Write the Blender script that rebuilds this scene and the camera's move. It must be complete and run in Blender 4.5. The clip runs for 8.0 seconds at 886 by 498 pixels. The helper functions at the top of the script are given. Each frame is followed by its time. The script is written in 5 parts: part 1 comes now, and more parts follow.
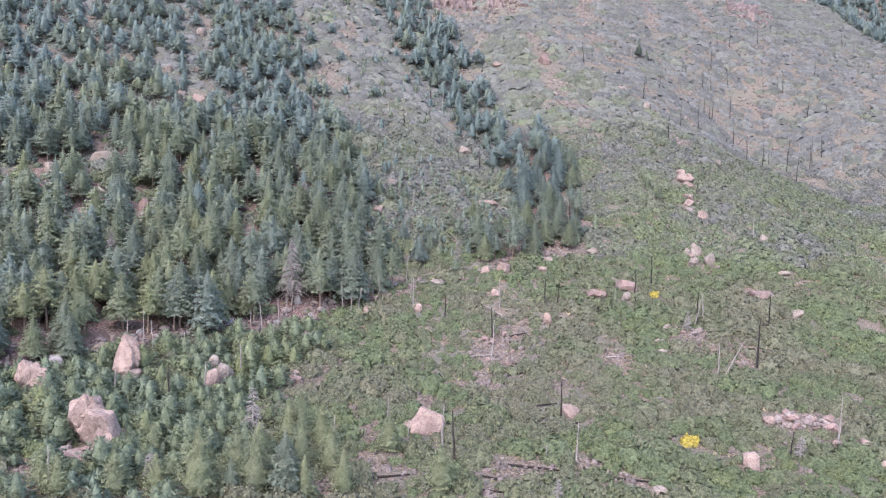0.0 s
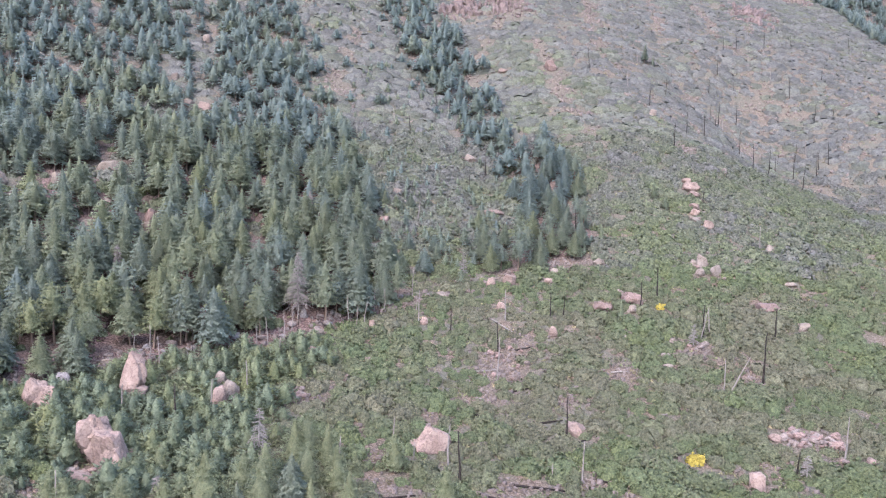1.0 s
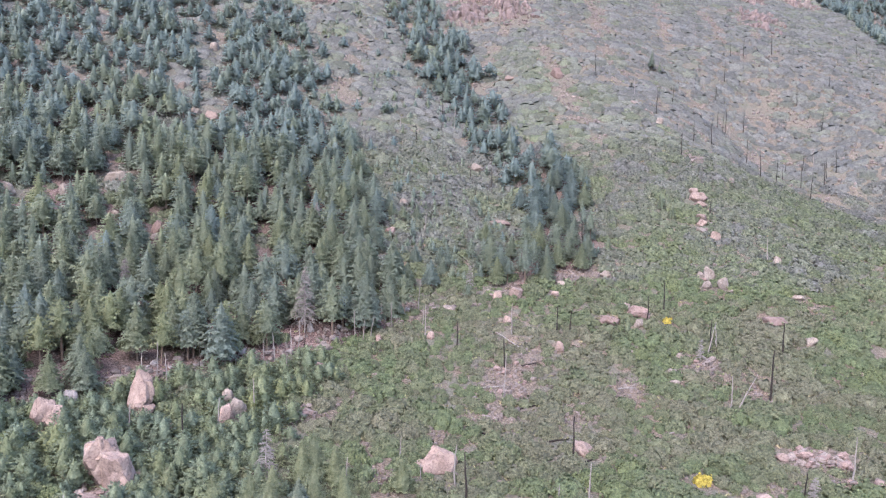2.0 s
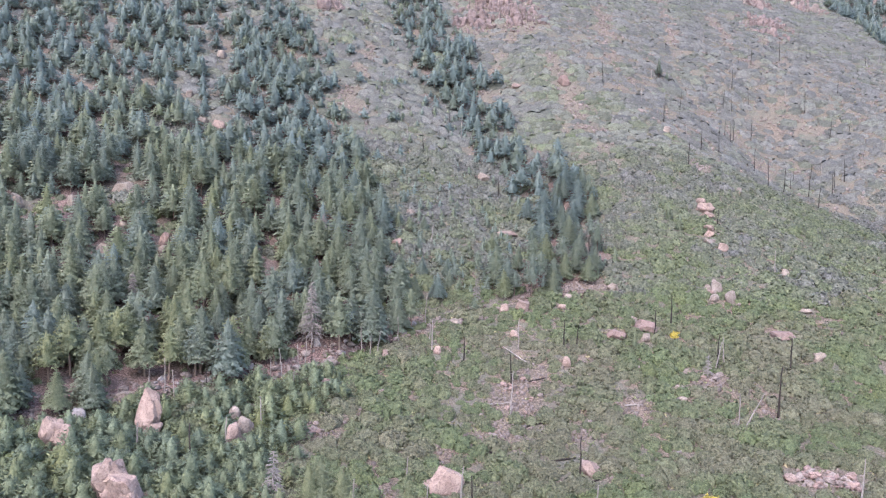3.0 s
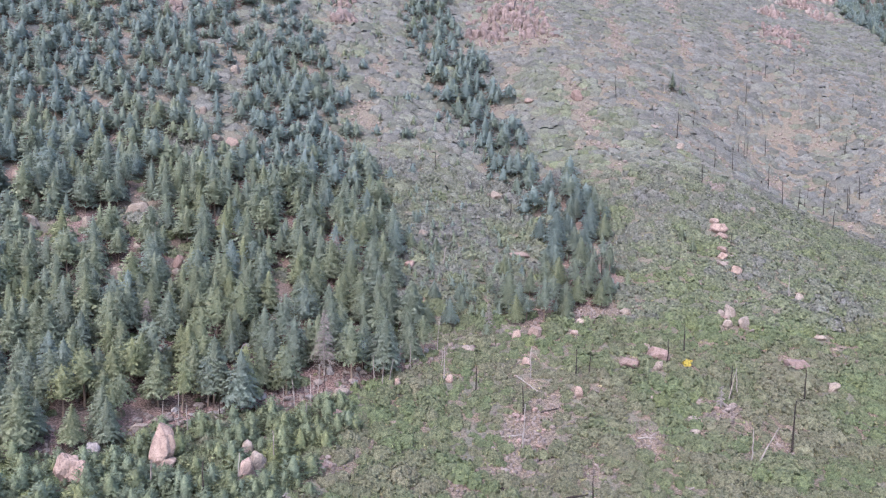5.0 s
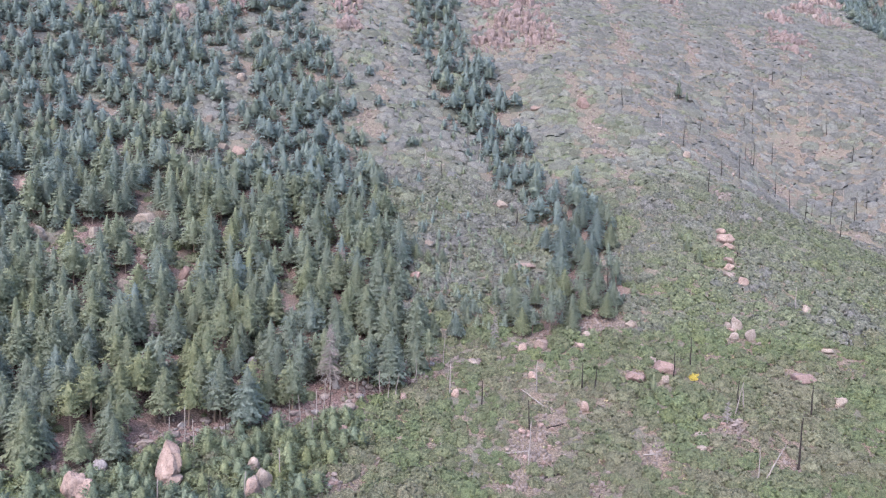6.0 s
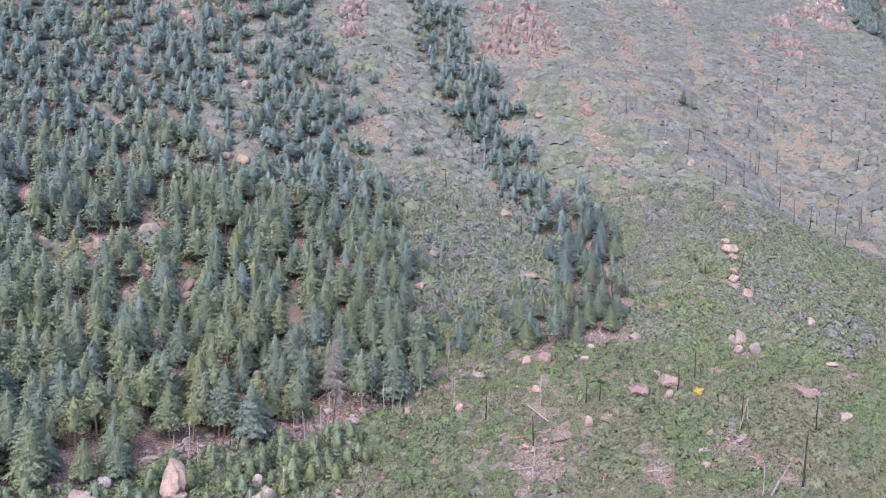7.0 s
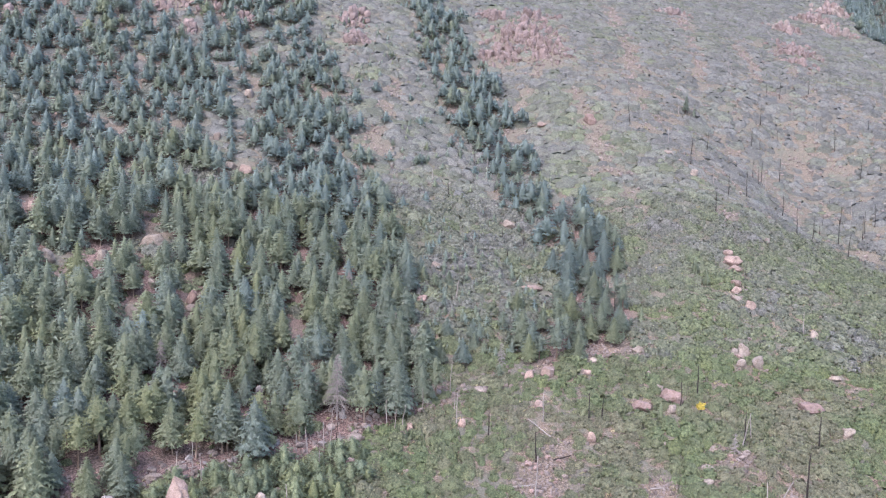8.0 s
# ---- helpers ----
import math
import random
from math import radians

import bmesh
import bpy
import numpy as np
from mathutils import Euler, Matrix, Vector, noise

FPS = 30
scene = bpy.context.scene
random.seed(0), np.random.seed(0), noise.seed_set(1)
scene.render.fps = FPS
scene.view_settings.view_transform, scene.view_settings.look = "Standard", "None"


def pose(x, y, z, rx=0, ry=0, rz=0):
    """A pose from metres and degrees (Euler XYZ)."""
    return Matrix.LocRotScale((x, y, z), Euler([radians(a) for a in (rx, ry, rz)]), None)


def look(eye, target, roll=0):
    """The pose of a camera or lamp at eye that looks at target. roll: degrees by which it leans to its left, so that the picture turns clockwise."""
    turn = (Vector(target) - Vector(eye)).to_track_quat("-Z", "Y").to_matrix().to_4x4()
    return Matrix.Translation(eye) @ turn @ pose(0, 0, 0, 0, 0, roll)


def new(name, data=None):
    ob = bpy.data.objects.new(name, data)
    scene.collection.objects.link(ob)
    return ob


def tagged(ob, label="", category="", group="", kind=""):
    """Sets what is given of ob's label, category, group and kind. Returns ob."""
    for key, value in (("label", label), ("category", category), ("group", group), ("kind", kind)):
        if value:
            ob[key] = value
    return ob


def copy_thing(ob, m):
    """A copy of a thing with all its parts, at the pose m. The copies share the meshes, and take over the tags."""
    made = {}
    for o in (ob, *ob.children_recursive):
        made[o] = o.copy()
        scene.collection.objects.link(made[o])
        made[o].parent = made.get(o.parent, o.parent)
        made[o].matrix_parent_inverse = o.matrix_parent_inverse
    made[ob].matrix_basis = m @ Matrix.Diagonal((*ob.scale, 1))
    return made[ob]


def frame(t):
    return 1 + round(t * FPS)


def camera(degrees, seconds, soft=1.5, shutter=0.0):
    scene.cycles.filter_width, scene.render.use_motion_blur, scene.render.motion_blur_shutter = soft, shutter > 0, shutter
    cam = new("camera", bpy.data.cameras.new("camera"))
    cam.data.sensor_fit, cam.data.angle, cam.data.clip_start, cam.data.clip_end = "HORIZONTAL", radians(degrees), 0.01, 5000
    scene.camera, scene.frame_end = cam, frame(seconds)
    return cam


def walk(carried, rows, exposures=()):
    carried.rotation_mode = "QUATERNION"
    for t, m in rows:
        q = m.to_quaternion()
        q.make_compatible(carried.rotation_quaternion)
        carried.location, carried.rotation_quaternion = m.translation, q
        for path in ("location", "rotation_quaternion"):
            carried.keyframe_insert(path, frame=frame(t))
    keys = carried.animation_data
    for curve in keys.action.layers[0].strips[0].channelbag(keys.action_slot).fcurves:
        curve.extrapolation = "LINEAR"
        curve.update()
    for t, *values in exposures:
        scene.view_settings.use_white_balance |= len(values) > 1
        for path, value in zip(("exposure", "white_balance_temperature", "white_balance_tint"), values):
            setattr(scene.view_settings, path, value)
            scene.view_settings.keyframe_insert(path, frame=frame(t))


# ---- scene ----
cam = camera(55.4, 8.0, soft=1.15)
METRES, EYE, TILT, LEAN, TURN = 25.0, 30.0, -4.3, -1.3, 0.0
STOPS, KELVIN, TINT = 2.73, 6130.0, 15.5
ROWS = [
    (0.0, 0.0, 0.0, 0.0, 0.0, 0.0, -0.0),
    (0.5, -0.0011, -0.0021, 0.0615, 0.17, -0.04, -0.0),
    (1.0, -0.0019, -0.0022, 0.1244, 0.37, -0.08, -0.01),
    (1.5, -0.0028, -0.0029, 0.1868, 0.58, -0.09, -0.02),
    (3.0, -0.0067, -0.0034, 0.3787, 1.24, -0.1, -0.09),
    (3.5, -0.0081, -0.0032, 0.4398, 1.45, -0.11, -0.13),
    (4.0, -0.0084, -0.0056, 0.5018, 1.65, -0.12, -0.17),
    (4.5, -0.0099, -0.007, 0.5649, 1.84, -0.12, -0.2),
    (6.0, -0.014, -0.0071, 0.7512, 2.44, -0.12, -0.3),
    (6.5, -0.0153, -0.008, 0.8127, 2.58, -0.13, -0.32),
    (7.0, -0.0164, -0.0091, 0.8747, 2.71, -0.12, -0.35),
    (7.5, -0.0172, -0.01, 0.9375, 2.8, -0.07, -0.36),
    (8.0, -0.0188, -0.0118, 0.9996, 2.88, -0.05, -0.37),
]
walk(cam, [(t, pose(0, 0, EYE, TILT, LEAN, TURN) @ pose(METRES * x, METRES * y, METRES * z, 90 + pitch, roll, yaw)) for t, x, y, z, yaw, pitch, roll in ROWS],
     exposures=[(0.0, STOPS, KELVIN, TINT), (8.0, STOPS, KELVIN, TINT)])

# ---- light: a high overcast with a weak, wide sun behind the camera ----
SUN_EL, SUN_AZ = 52.0, 205.0
world = bpy.data.worlds.new("sky")
scene.world = world
world.use_nodes = True
wn = world.node_tree.nodes
sky = wn.new("ShaderNodeTexSky")
sky.sky_type = "NISHITA"
sky.sun_disc = False
sky.sun_elevation, sky.sun_rotation = radians(SUN_EL), radians(SUN_AZ)
sky.air_density, sky.dust_density, sky.ozone_density = 1.0, 2.0, 1.0
world.node_tree.links.new(sky.outputs[0], wn["Background"].inputs[0])
wn["Background"].inputs[1].default_value = 0.15
sun = new("sun", bpy.data.lights.new("sun", "SUN"))
sun.data.energy, sun.data.angle, sun.data.color = 0.7, radians(60), (1.0, 0.96, 0.92)
a, e = radians(SUN_AZ), radians(SUN_EL)
sun.matrix_world = look((0, 0, 200), Vector((0, 0, 200)) - Vector((math.sin(a) * math.cos(e), math.cos(a) * math.cos(e), math.sin(e))))


# ---- noise and the lie of the land ----
def hash2(i, j, seed):
    h = (i * 374761393 + j * 668265263 + seed * 974634211) & 0x7FFFFFFF
    h = ((h ^ (h >> 13)) * 1274126177) & 0x7FFFFFFF
    return ((h ^ (h >> 16)) & 0xFFFF) / 65535.0


def vnoise(x, y, size, seed=0):
    """Value noise, 0 to 1, with cells of that many metres."""
    x, y = np.asarray(x, float) / size, np.asarray(y, float) / size
    i, j = np.floor(x).astype(np.int64), np.floor(y).astype(np.int64)
    u, v = x - i, y - j
    u, v = u * u * (3 - 2 * u), v * v * (3 - 2 * v)
    return ((hash2(i, j, seed) * (1 - u) + hash2(i + 1, j, seed) * u) * (1 - v)
            + (hash2(i, j + 1, seed) * (1 - u) + hash2(i + 1, j + 1, seed) * u) * v)


def fnoise(x, y, size, seed=0):
    return vnoise(x, y, size, seed) * 0.55 + vnoise(x, y, size / 2.1, seed + 7) * 0.3 + vnoise(x, y, size / 4.3, seed + 13) * 0.15


def smooth(a, b, v):
    t = np.clip((np.asarray(v, float) - a) / (b - a), 0, 1)
    return t * t * (3 - 2 * t)


def along(x, y, line, width):
    """1 on a line in plan given as (x, y) knots with rising y, falling off over that width."""
    return np.exp(-((x - np.interp(y, [p[1] for p in line], [p[0] for p in line])) / width) ** 2)


# the shoulder beyond which the mountainside falls away to a further ridge
SHOULDER_X, SHOULDER_Y = (212, 222, 228, 236, 231, 255, 290, 360), (380, 440, 500, 545, 570, 655, 760, 1000)


def land(x, y):
    """Height of the ground: a steepening mountainside with two gullies and a rib."""
    x, y = np.asarray(x, float), np.asarray(y, float)
    u, v = np.tanh(x / 220), (np.clip(y, 70, 450) - 260) / 150
    z = (33.08 + 68.51 * v + 19.32 * v ** 2 - 5.89 * v ** 3 - 7.45 * u - 4.31 * u * v - 7.85 * u * v ** 2 + 14.12 * u ** 2 - 5.98 * u ** 2 * v - 28.33 * u ** 3 - 2.56 * u ** 3 * v + 42.03 * np.clip(y - 450, 0, 450) / 100)
    window = smooth(200, 270, y) * (1 - smooth(430, 520, y))
    z = z + -4.49 * along(x, y, [(25, 210), (8, 320), (-12, 420)], 22) * window
    z = z + 3.06 * along(x, y, [(75, 210), (76, 320), (45, 400), (40, 460)], 28) * smooth(230, 300, y) * (1 - smooth(430, 520, y))
    z = z - 10.5 * along(x, y, [(150, 240), (120, 310), (125, 380), (120, 460)], 34) * smooth(230, 290, y) * (1 - smooth(340, 400, y))
    beyond = smooth(6, 60, x - np.interp(y, SHOULDER_Y, SHOULDER_X))
    z = z + beyond * (150 * smooth(640, 1050, y) - 45 * smooth(400, 460, y))
    far = smooth(230, 420, y)
    return z + (fnoise(x, y, 14, 3) - 0.5) * (0.7 + 2.4 * far) + (vnoise(x, y, 3.1, 9) - 0.5) * 0.25


# the line along the foot of the forest, and its edges further up
FOOT = [(-140, 78), (-73, 137), (-51, 155), (-34, 166), (-26, 175), (-8, 189), (14, 205), (38, 217), (60, 222)]
EDGE = [(-14, 205), (-21, 222), (-25, 250), (-32, 275), (-37, 296), (-55, 336), (-66, 370), (-81, 396), (-92, 419), (-100, 470)]
STRIP_L = [(4, 206), (7, 216), (12, 248), (11, 281), (0, 313), (-15, 344), (-24, 374), (-36, 418), (-46, 456), (-52, 500)]
STRIP_R = [(38, 206), (37, 220), (40, 240), (36, 276), (30, 308), (16, 333), (8, 369), (-3, 409), (-25, 462), (-34, 500)]


def x_at(line, y):
    return np.interp(y, [p[1] for p in line], [p[0] for p in line])


def foot(x):
    return np.interp(x, [p[0] for p in FOOT], [p[1] for p in FOOT])


def blobs(x, y, spots):
    """The strongest of some round spots (x, y, radius)."""
    out = np.zeros_like(np.asarray(x, float))
    for bx, by, br in spots:
        out = np.maximum(out, np.exp(-((x - bx) ** 2 + (y - by) ** 2) / (br * br)))
    return out


GLADES = [(-95, 305, 13), (-102, 325, 12), (-88, 292, 10), (-100, 395, 16), (-70, 402, 14), (-139, 392, 13), (-152, 408, 14), (-99, 246, 7),
          (-120, 230, 6), (-100, 348, 9), (-215, 375, 12), (-116, 372, 9), (-62, 350, 8), (-78, 218, 4), (-90, 212, 5), (-67, 410, 14)]


def forest(x, y):
    """How densely conifers stand, 0 to 1."""
    wob = (fnoise(x, y, 18, 21) - 0.5) * 14
    up = y - foot(x)
    inside = smooth(-1, 1, up)
    main = smooth(5, -5, x - x_at(EDGE, y) + wob * 1.1) * inside * (1 - 0.75 * np.clip(blobs(x, y, GLADES) * 1.1, 0, 1))
    main = main * np.where(fnoise(x, y, 26, 5) > 0.36, 1.0, 0.75)
    low = inside * smooth(30, 20, up) * smooth(42, 36, x) * 0.42
    strip = smooth(-5, 4, x - x_at(STRIP_L, y) + wob * 0.9) * smooth(5, -4, x - x_at(STRIP_R, y) + wob * 0.9) * inside * (0.5 + 0.5 * smooth(0.35, 0.55, fnoise(x, y, 12, 27)))
    strip = strip * np.maximum(0.4 + 0.55 * smooth(2, 16, x - x_at(STRIP_L, y)), smooth(270, 310, y))
    strip = strip * (1 - 0.7 * blobs(x, y, [(13, 249, 8), (7, 287, 9), (12, 345, 8)]))
    ridge = smooth(4, 9, x - np.interp(y, SHOULDER_Y, SHOULDER_X) + (fnoise(x, y, 20, 23) - 0.5) * 4) * smooth(420, 430, y) * 0.9
    gap = inside * smooth(-8, 2, x - x_at(EDGE, y)) * smooth(2, -4, x - x_at(STRIP_L, y)) * (0.30 * smooth(270, 225, y) + 0.07) * smooth(430, 400, y)
    return np.maximum(np.maximum(main, low), np.maximum(np.maximum(strip, ridge), gap))


BARE = [(12, 167, 4.5), (13, 159, 5), (9, 152, 4.5), (-25, 144, 3.5), (-10, 126, 3.5), (-7.5, 114, 3.2), (8.5, 117.5, 2.8), (33, 162.5, 4), (25.5, 116, 2.8), (53, 173, 4),
        (22.5, 120.5, 2.4), (60.5, 162, 3.5), (-51, 104, 3), (-47.5, 108.8, 3.4), (32, 215, 5), (7, 148, 3), (22, 150, 3), (-1, 141, 3), (61.5, 138, 4.6), (64, 131, 2.5), (-45, 110, 3), (-14, 106, 3.5),
        (7.5, 109.5, 2.4), (94, 182, 3.5), (14.5, 117.5, 2.4), (16, 172, 4), (10, 160, 4.5)]
SCREE = [(101, 335, 12), (134, 357, 13), (144, 342, 9), (110, 320, 8), (100, 354, 9), (67, 391, 10), (69, 444, 12), (104, 458, 11), (13, 373, 8), (81, 291, 6),
         (-40, 363, 8), (-47, 338, 8), (44, 370, 8), (158, 485, 14), (152, 448, 14), (50, 314, 6), (51, 291, 5), (45, 318, 6), (75, 415, 8), (20, 420, 18)]
GREEN = [(23, 192, 6), (32, 190, 6), (44, 177, 8), (69, 206, 6), (62, 234, 7), (8, 266, 7), (74, 169, 7), (-15, 142, 5), (10, 137, 5), (-5, 277, 9),
         (120, 293, 10), (35, 149, 8), (41, 114, 8), (59, 121, 7), (-20, 132, 6), (100, 262, 10), (125, 283, 12), (110, 290, 9), (145, 268, 12)]


RILLS = ([(70, 357), (66, 388), (69, 443), (72, 547)], [(102, 402), (104, 452), (118, 555)], [(136, 395), (129, 432), (142, 513)],
         [(9, 342), (13, 372), (24, 406)], [(50, 286), (50, 308), (46, 324), (41, 356), (36, 387)], [(-36, 310), (-46, 333), (-43, 361), (-44, 391)])
# crags near the top: x, y, width, depth, height, tone
CRAGS = [(17, 440, 34, 24, 9, "red"), (5, 419, 26, 14, 7, "red"), (25, 417, 24, 14, 7, "red"), (0, 470, 18, 12, 8, "red"), (22, 474, 22, 14, 9, "red"), (-70, 430, 16, 12, 8, "red"), (-66, 410, 14, 9, 6, "red"),
         (-140, 394, 12, 9, 7, "red"), (-157, 411, 22, 10, 7, "red"), (-138, 418, 20, 10, 7, "red"), (-119, 409, 14, 9, 6, "red"), (-216, 374, 14, 9, 6, "red"), (217, 594, 24, 16, 13, "pink"), (221, 566, 18, 14, 13, "pink"),
         (246, 640, 26, 18, 15, "pink"), (256, 588, 16, 12, 10, "pink"), (168, 490, 20, 22, 5, "red"), (184, 550, 18, 16, 8, "pink"), (160, 462, 16, 16, 4, "red"), (112, 540, 16, 12, 6, "pink")]
CREST = [(43, 387), (54, 353), (68, 330), (75, 318), (86, 309), (94, 302), (109, 298), (121, 290), (129, 280), (165, 255)]


def east(x, y):
    """1 on the burnt side valley beyond the crest of the rib."""
    edge = np.interp(x, [p[0] for p in CREST], [p[1] for p in CREST])
    return smooth(40, 50, x) * smooth(-2, 3, y - edge) * (1 - smooth(400, 450, y))


def rib(x, y):
    """1 on the smooth green back of the rib."""
    edge = np.interp(x, [p[0] for p in CREST], [p[1] for p in CREST])
    return smooth(0, 6, x - x_at(STRIP_R, y)) * smooth(212, 232, y) * smooth(2, -2, y - edge)


def rocky(x, y):
    return np.clip(blobs(x, y, [(c[0], c[1], 0.55 * c[2]) for c in CRAGS]) * 1.2, 0, 1)


def bare(x, y):
    """Where rubble and soil lie open, 0 to 1."""
    ragged = 0.25 + 1.75 * fnoise(x, y, 3.2, 31)
    patchy = smooth(0.40, 0.60, fnoise(x, y, 8, 33))
    out = np.maximum(blobs(x, y, BARE) * ragged, np.maximum(blobs(x, y, SCREE) * 0.9, 0.3 * east(x, y)) * patchy)
    for line in RILLS:
        out = np.maximum(out, along(x, y, line, 5.0) * smooth(line[0][1] - 4, line[0][1] + 8, y) * smooth(line[-1][1] + 4, line[-1][1] - 8, y) * smooth(0.32, 0.52, fnoise(x, y, 6, 35)))
    return np.clip(np.maximum(out, 0.8 * rocky(x, y)), 0, 1)


# ---- materials ----
def nodes_of(name):
    m = bpy.data.materials.new(name)
    m.use_nodes = True
    return m, m.node_tree.nodes, m.node_tree.links, m.node_tree.nodes["Principled BSDF"]


def ramp(n, stops):
    r = n.new("ShaderNodeValToRGB")
    while len(r.color_ramp.elements) < len(stops):
        r.color_ramp.elements.new(0.5)
    for el, (at, col) in zip(r.color_ramp.elements, stops):
        el.position, el.color = at, (*col, 1)
    return r


def noise_node(n, l, scale, detail=4, rough=0.6, coords=None):
    t = n.new("ShaderNodeTexNoise")
    t.inputs["Scale"].default_value, t.inputs["Detail"].default_value, t.inputs["Roughness"].default_value = scale, detail, rough
    if coords is not None:
        l.new(coords, t.inputs["Vector"])
    return t


def mix_node(n, l, kind, fac, a, b):
    m = n.new("ShaderNodeMix")
    m.data_type, m.blend_type = "RGBA", kind
    for sock, v in ((m.inputs[0], fac), (m.inputs[6], a), (m.inputs[7], b)):
        if hasattr(v, "links"):
            l.new(v, sock)
        elif isinstance(v, tuple):
            sock.default_value = (*v, 1)
        else:
            sock.default_value = v
    return m.outputs[2]


def foliage(name, stops, per_object, spread=0.5, gain=1.0, through_leaf=0.35, grain=3.0, fleck=0.34, relief=(0.5, 0.12)):
    """Leaves: a colour from the plant's own tint, a spread from leaf to leaf, a little light through the leaf."""
    m, n, l, b = nodes_of(name)
    at = n.new("ShaderNodeAttribute")
    at.attribute_type, at.attribute_name = ("OBJECT" if per_object else "GEOMETRY"), "tint"
    geo = n.new("ShaderNodeNewGeometry")
    r = ramp(n, stops)
    patch = noise_node(n, l, 0.9, 3, 0.6, geo.outputs["Position"])
    wob = n.new("ShaderNodeMath")
    wob.operation = "MULTIPLY_ADD"
    l.new(patch.outputs[0], wob.inputs[0])
    wob.inputs[1].default_value = 0.3
    shift = n.new("ShaderNodeMath")
    shift.operation = "SUBTRACT"
    l.new(at.outputs["Fac"], shift.inputs[0])
    shift.inputs[1].default_value = 0.15
    l.new(shift.outputs[0], wob.inputs[2])
    l.new(wob.outputs[0], r.inputs[0])
    leaf = n.new("ShaderNodeMapRange")
    leaf.inputs["To Min"].default_value, leaf.inputs["To Max"].default_value = gain * (1 - spread), gain * (1 + spread)
    l.new(geo.outputs["Random Per Island"], leaf.inputs["Value"])
    col = mix_node(n, l, "MULTIPLY", 1.0, r.outputs[0], leaf.outputs[0])
    fine = noise_node(n, l, grain, 3, 0.7, geo.outputs["Position"])
    speck = n.new("ShaderNodeMapRange")
    speck.inputs["From Min"].default_value, speck.inputs["From Max"].default_value = 0.36, 0.64
    speck.inputs["To Min"].default_value, speck.inputs["To Max"].default_value = 1 - fleck, 1 + fleck
    l.new(fine.outputs[0], speck.inputs["Value"])
    col = mix_node(n, l, "MULTIPLY", 1.0, col, speck.outputs[0])
    l.new(col, b.inputs["Base Color"])
    b.inputs["Roughness"].default_value = 0.75
    b.inputs["Specular IOR Level"].default_value = 0.2
    ruff = n.new("ShaderNodeBump")
    ruff.inputs["Strength"].default_value, ruff.inputs["Distance"].default_value = relief
    l.new(fine.outputs[0], ruff.inputs["Height"])
    l.new(ruff.outputs[0], b.inputs["Normal"])
    tr = n.new("ShaderNodeBsdfTranslucent")
    l.new(col, tr.inputs["Color"])
    mx = n.new("ShaderNodeMixShader")
    mx.inputs[0].default_value = through_leaf
    l.new(b.outputs[0], mx.inputs[1])
    l.new(tr.outputs[0], mx.inputs[2])
    l.new(mx.outputs[0], n["Material Output"].inputs["Surface"])
    return m


SCRUB = [(0.0, (0.115, 0.107, 0.070)), (0.22, (0.108, 0.105, 0.065)), (0.42, (0.099, 0.103, 0.058)), (0.6, (0.093, 0.103, 0.054)), (0.8, (0.090, 0.107, 0.053)), (1.0, (0.098, 0.109, 0.049))]
# Scrub higher up: greyer, bluer stops, with haze painted into the leaf colour.
SCRUB_HAZED = [(0.0, (0.104, 0.098, 0.087)), (0.2, (0.102, 0.100, 0.080)), (0.45, (0.099, 0.101, 0.068)), (0.7, (0.094, 0.102, 0.059)), (1.0, (0.097, 0.107, 0.052))]
# Blue low end: spruce needles, and haze painted into the far forest's colour.
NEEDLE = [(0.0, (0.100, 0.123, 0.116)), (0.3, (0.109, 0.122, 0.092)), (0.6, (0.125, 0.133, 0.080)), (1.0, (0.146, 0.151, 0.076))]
YOUNG = [(0.0, (0.122, 0.146, 0.104)), (0.5, (0.131, 0.146, 0.086)), (1.0, (0.147, 0.152, 0.070))]
scrub_leaf, scrub_leaf_far = foliage("scrub_leaf", SCRUB, True, 0.22, 0.95, grain=4.5, fleck=0.4, relief=(0.6, 0.2)), foliage("scrub_leaf_far", SCRUB, False, 0.22, 0.95, grain=4.0, fleck=0.4, relief=(0.6, 0.2))
scrub_leaf_hazed = foliage("scrub_leaf_hazed", SCRUB_HAZED, False, 0.28, 0.93, grain=2.0, fleck=0.4, relief=(0.5, 0.15))
# Farther needles are lightened, the highest also evened out: haze in the colour.
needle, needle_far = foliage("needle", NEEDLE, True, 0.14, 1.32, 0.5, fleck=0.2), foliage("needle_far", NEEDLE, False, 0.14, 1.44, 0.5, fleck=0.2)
needle_hazed = foliage("needle_hazed", NEEDLE, False, 0.08, 1.42, 0.52, fleck=0.12)
young_needle, young_needle_far = foliage("young_needle", YOUNG, True, 0.2, 1.0, 0.4, fleck=0.25), foliage("young_needle_far", YOUNG, False, 0.2, 1.0, 0.4, fleck=0.25)
yellow_leaf = foliage("yellow_leaf", [(0.0, (0.23, 0.17, 0.03)), (1.0, (0.32, 0.25, 0.05))], True, 0.25)
dry_grass = foliage("dry_grass", [(0.0, (0.186, 0.149, 0.087)), (0.5, (0.149, 0.136, 0.074)), (1.0, (0.093, 0.118, 0.050))], False, 0.4)


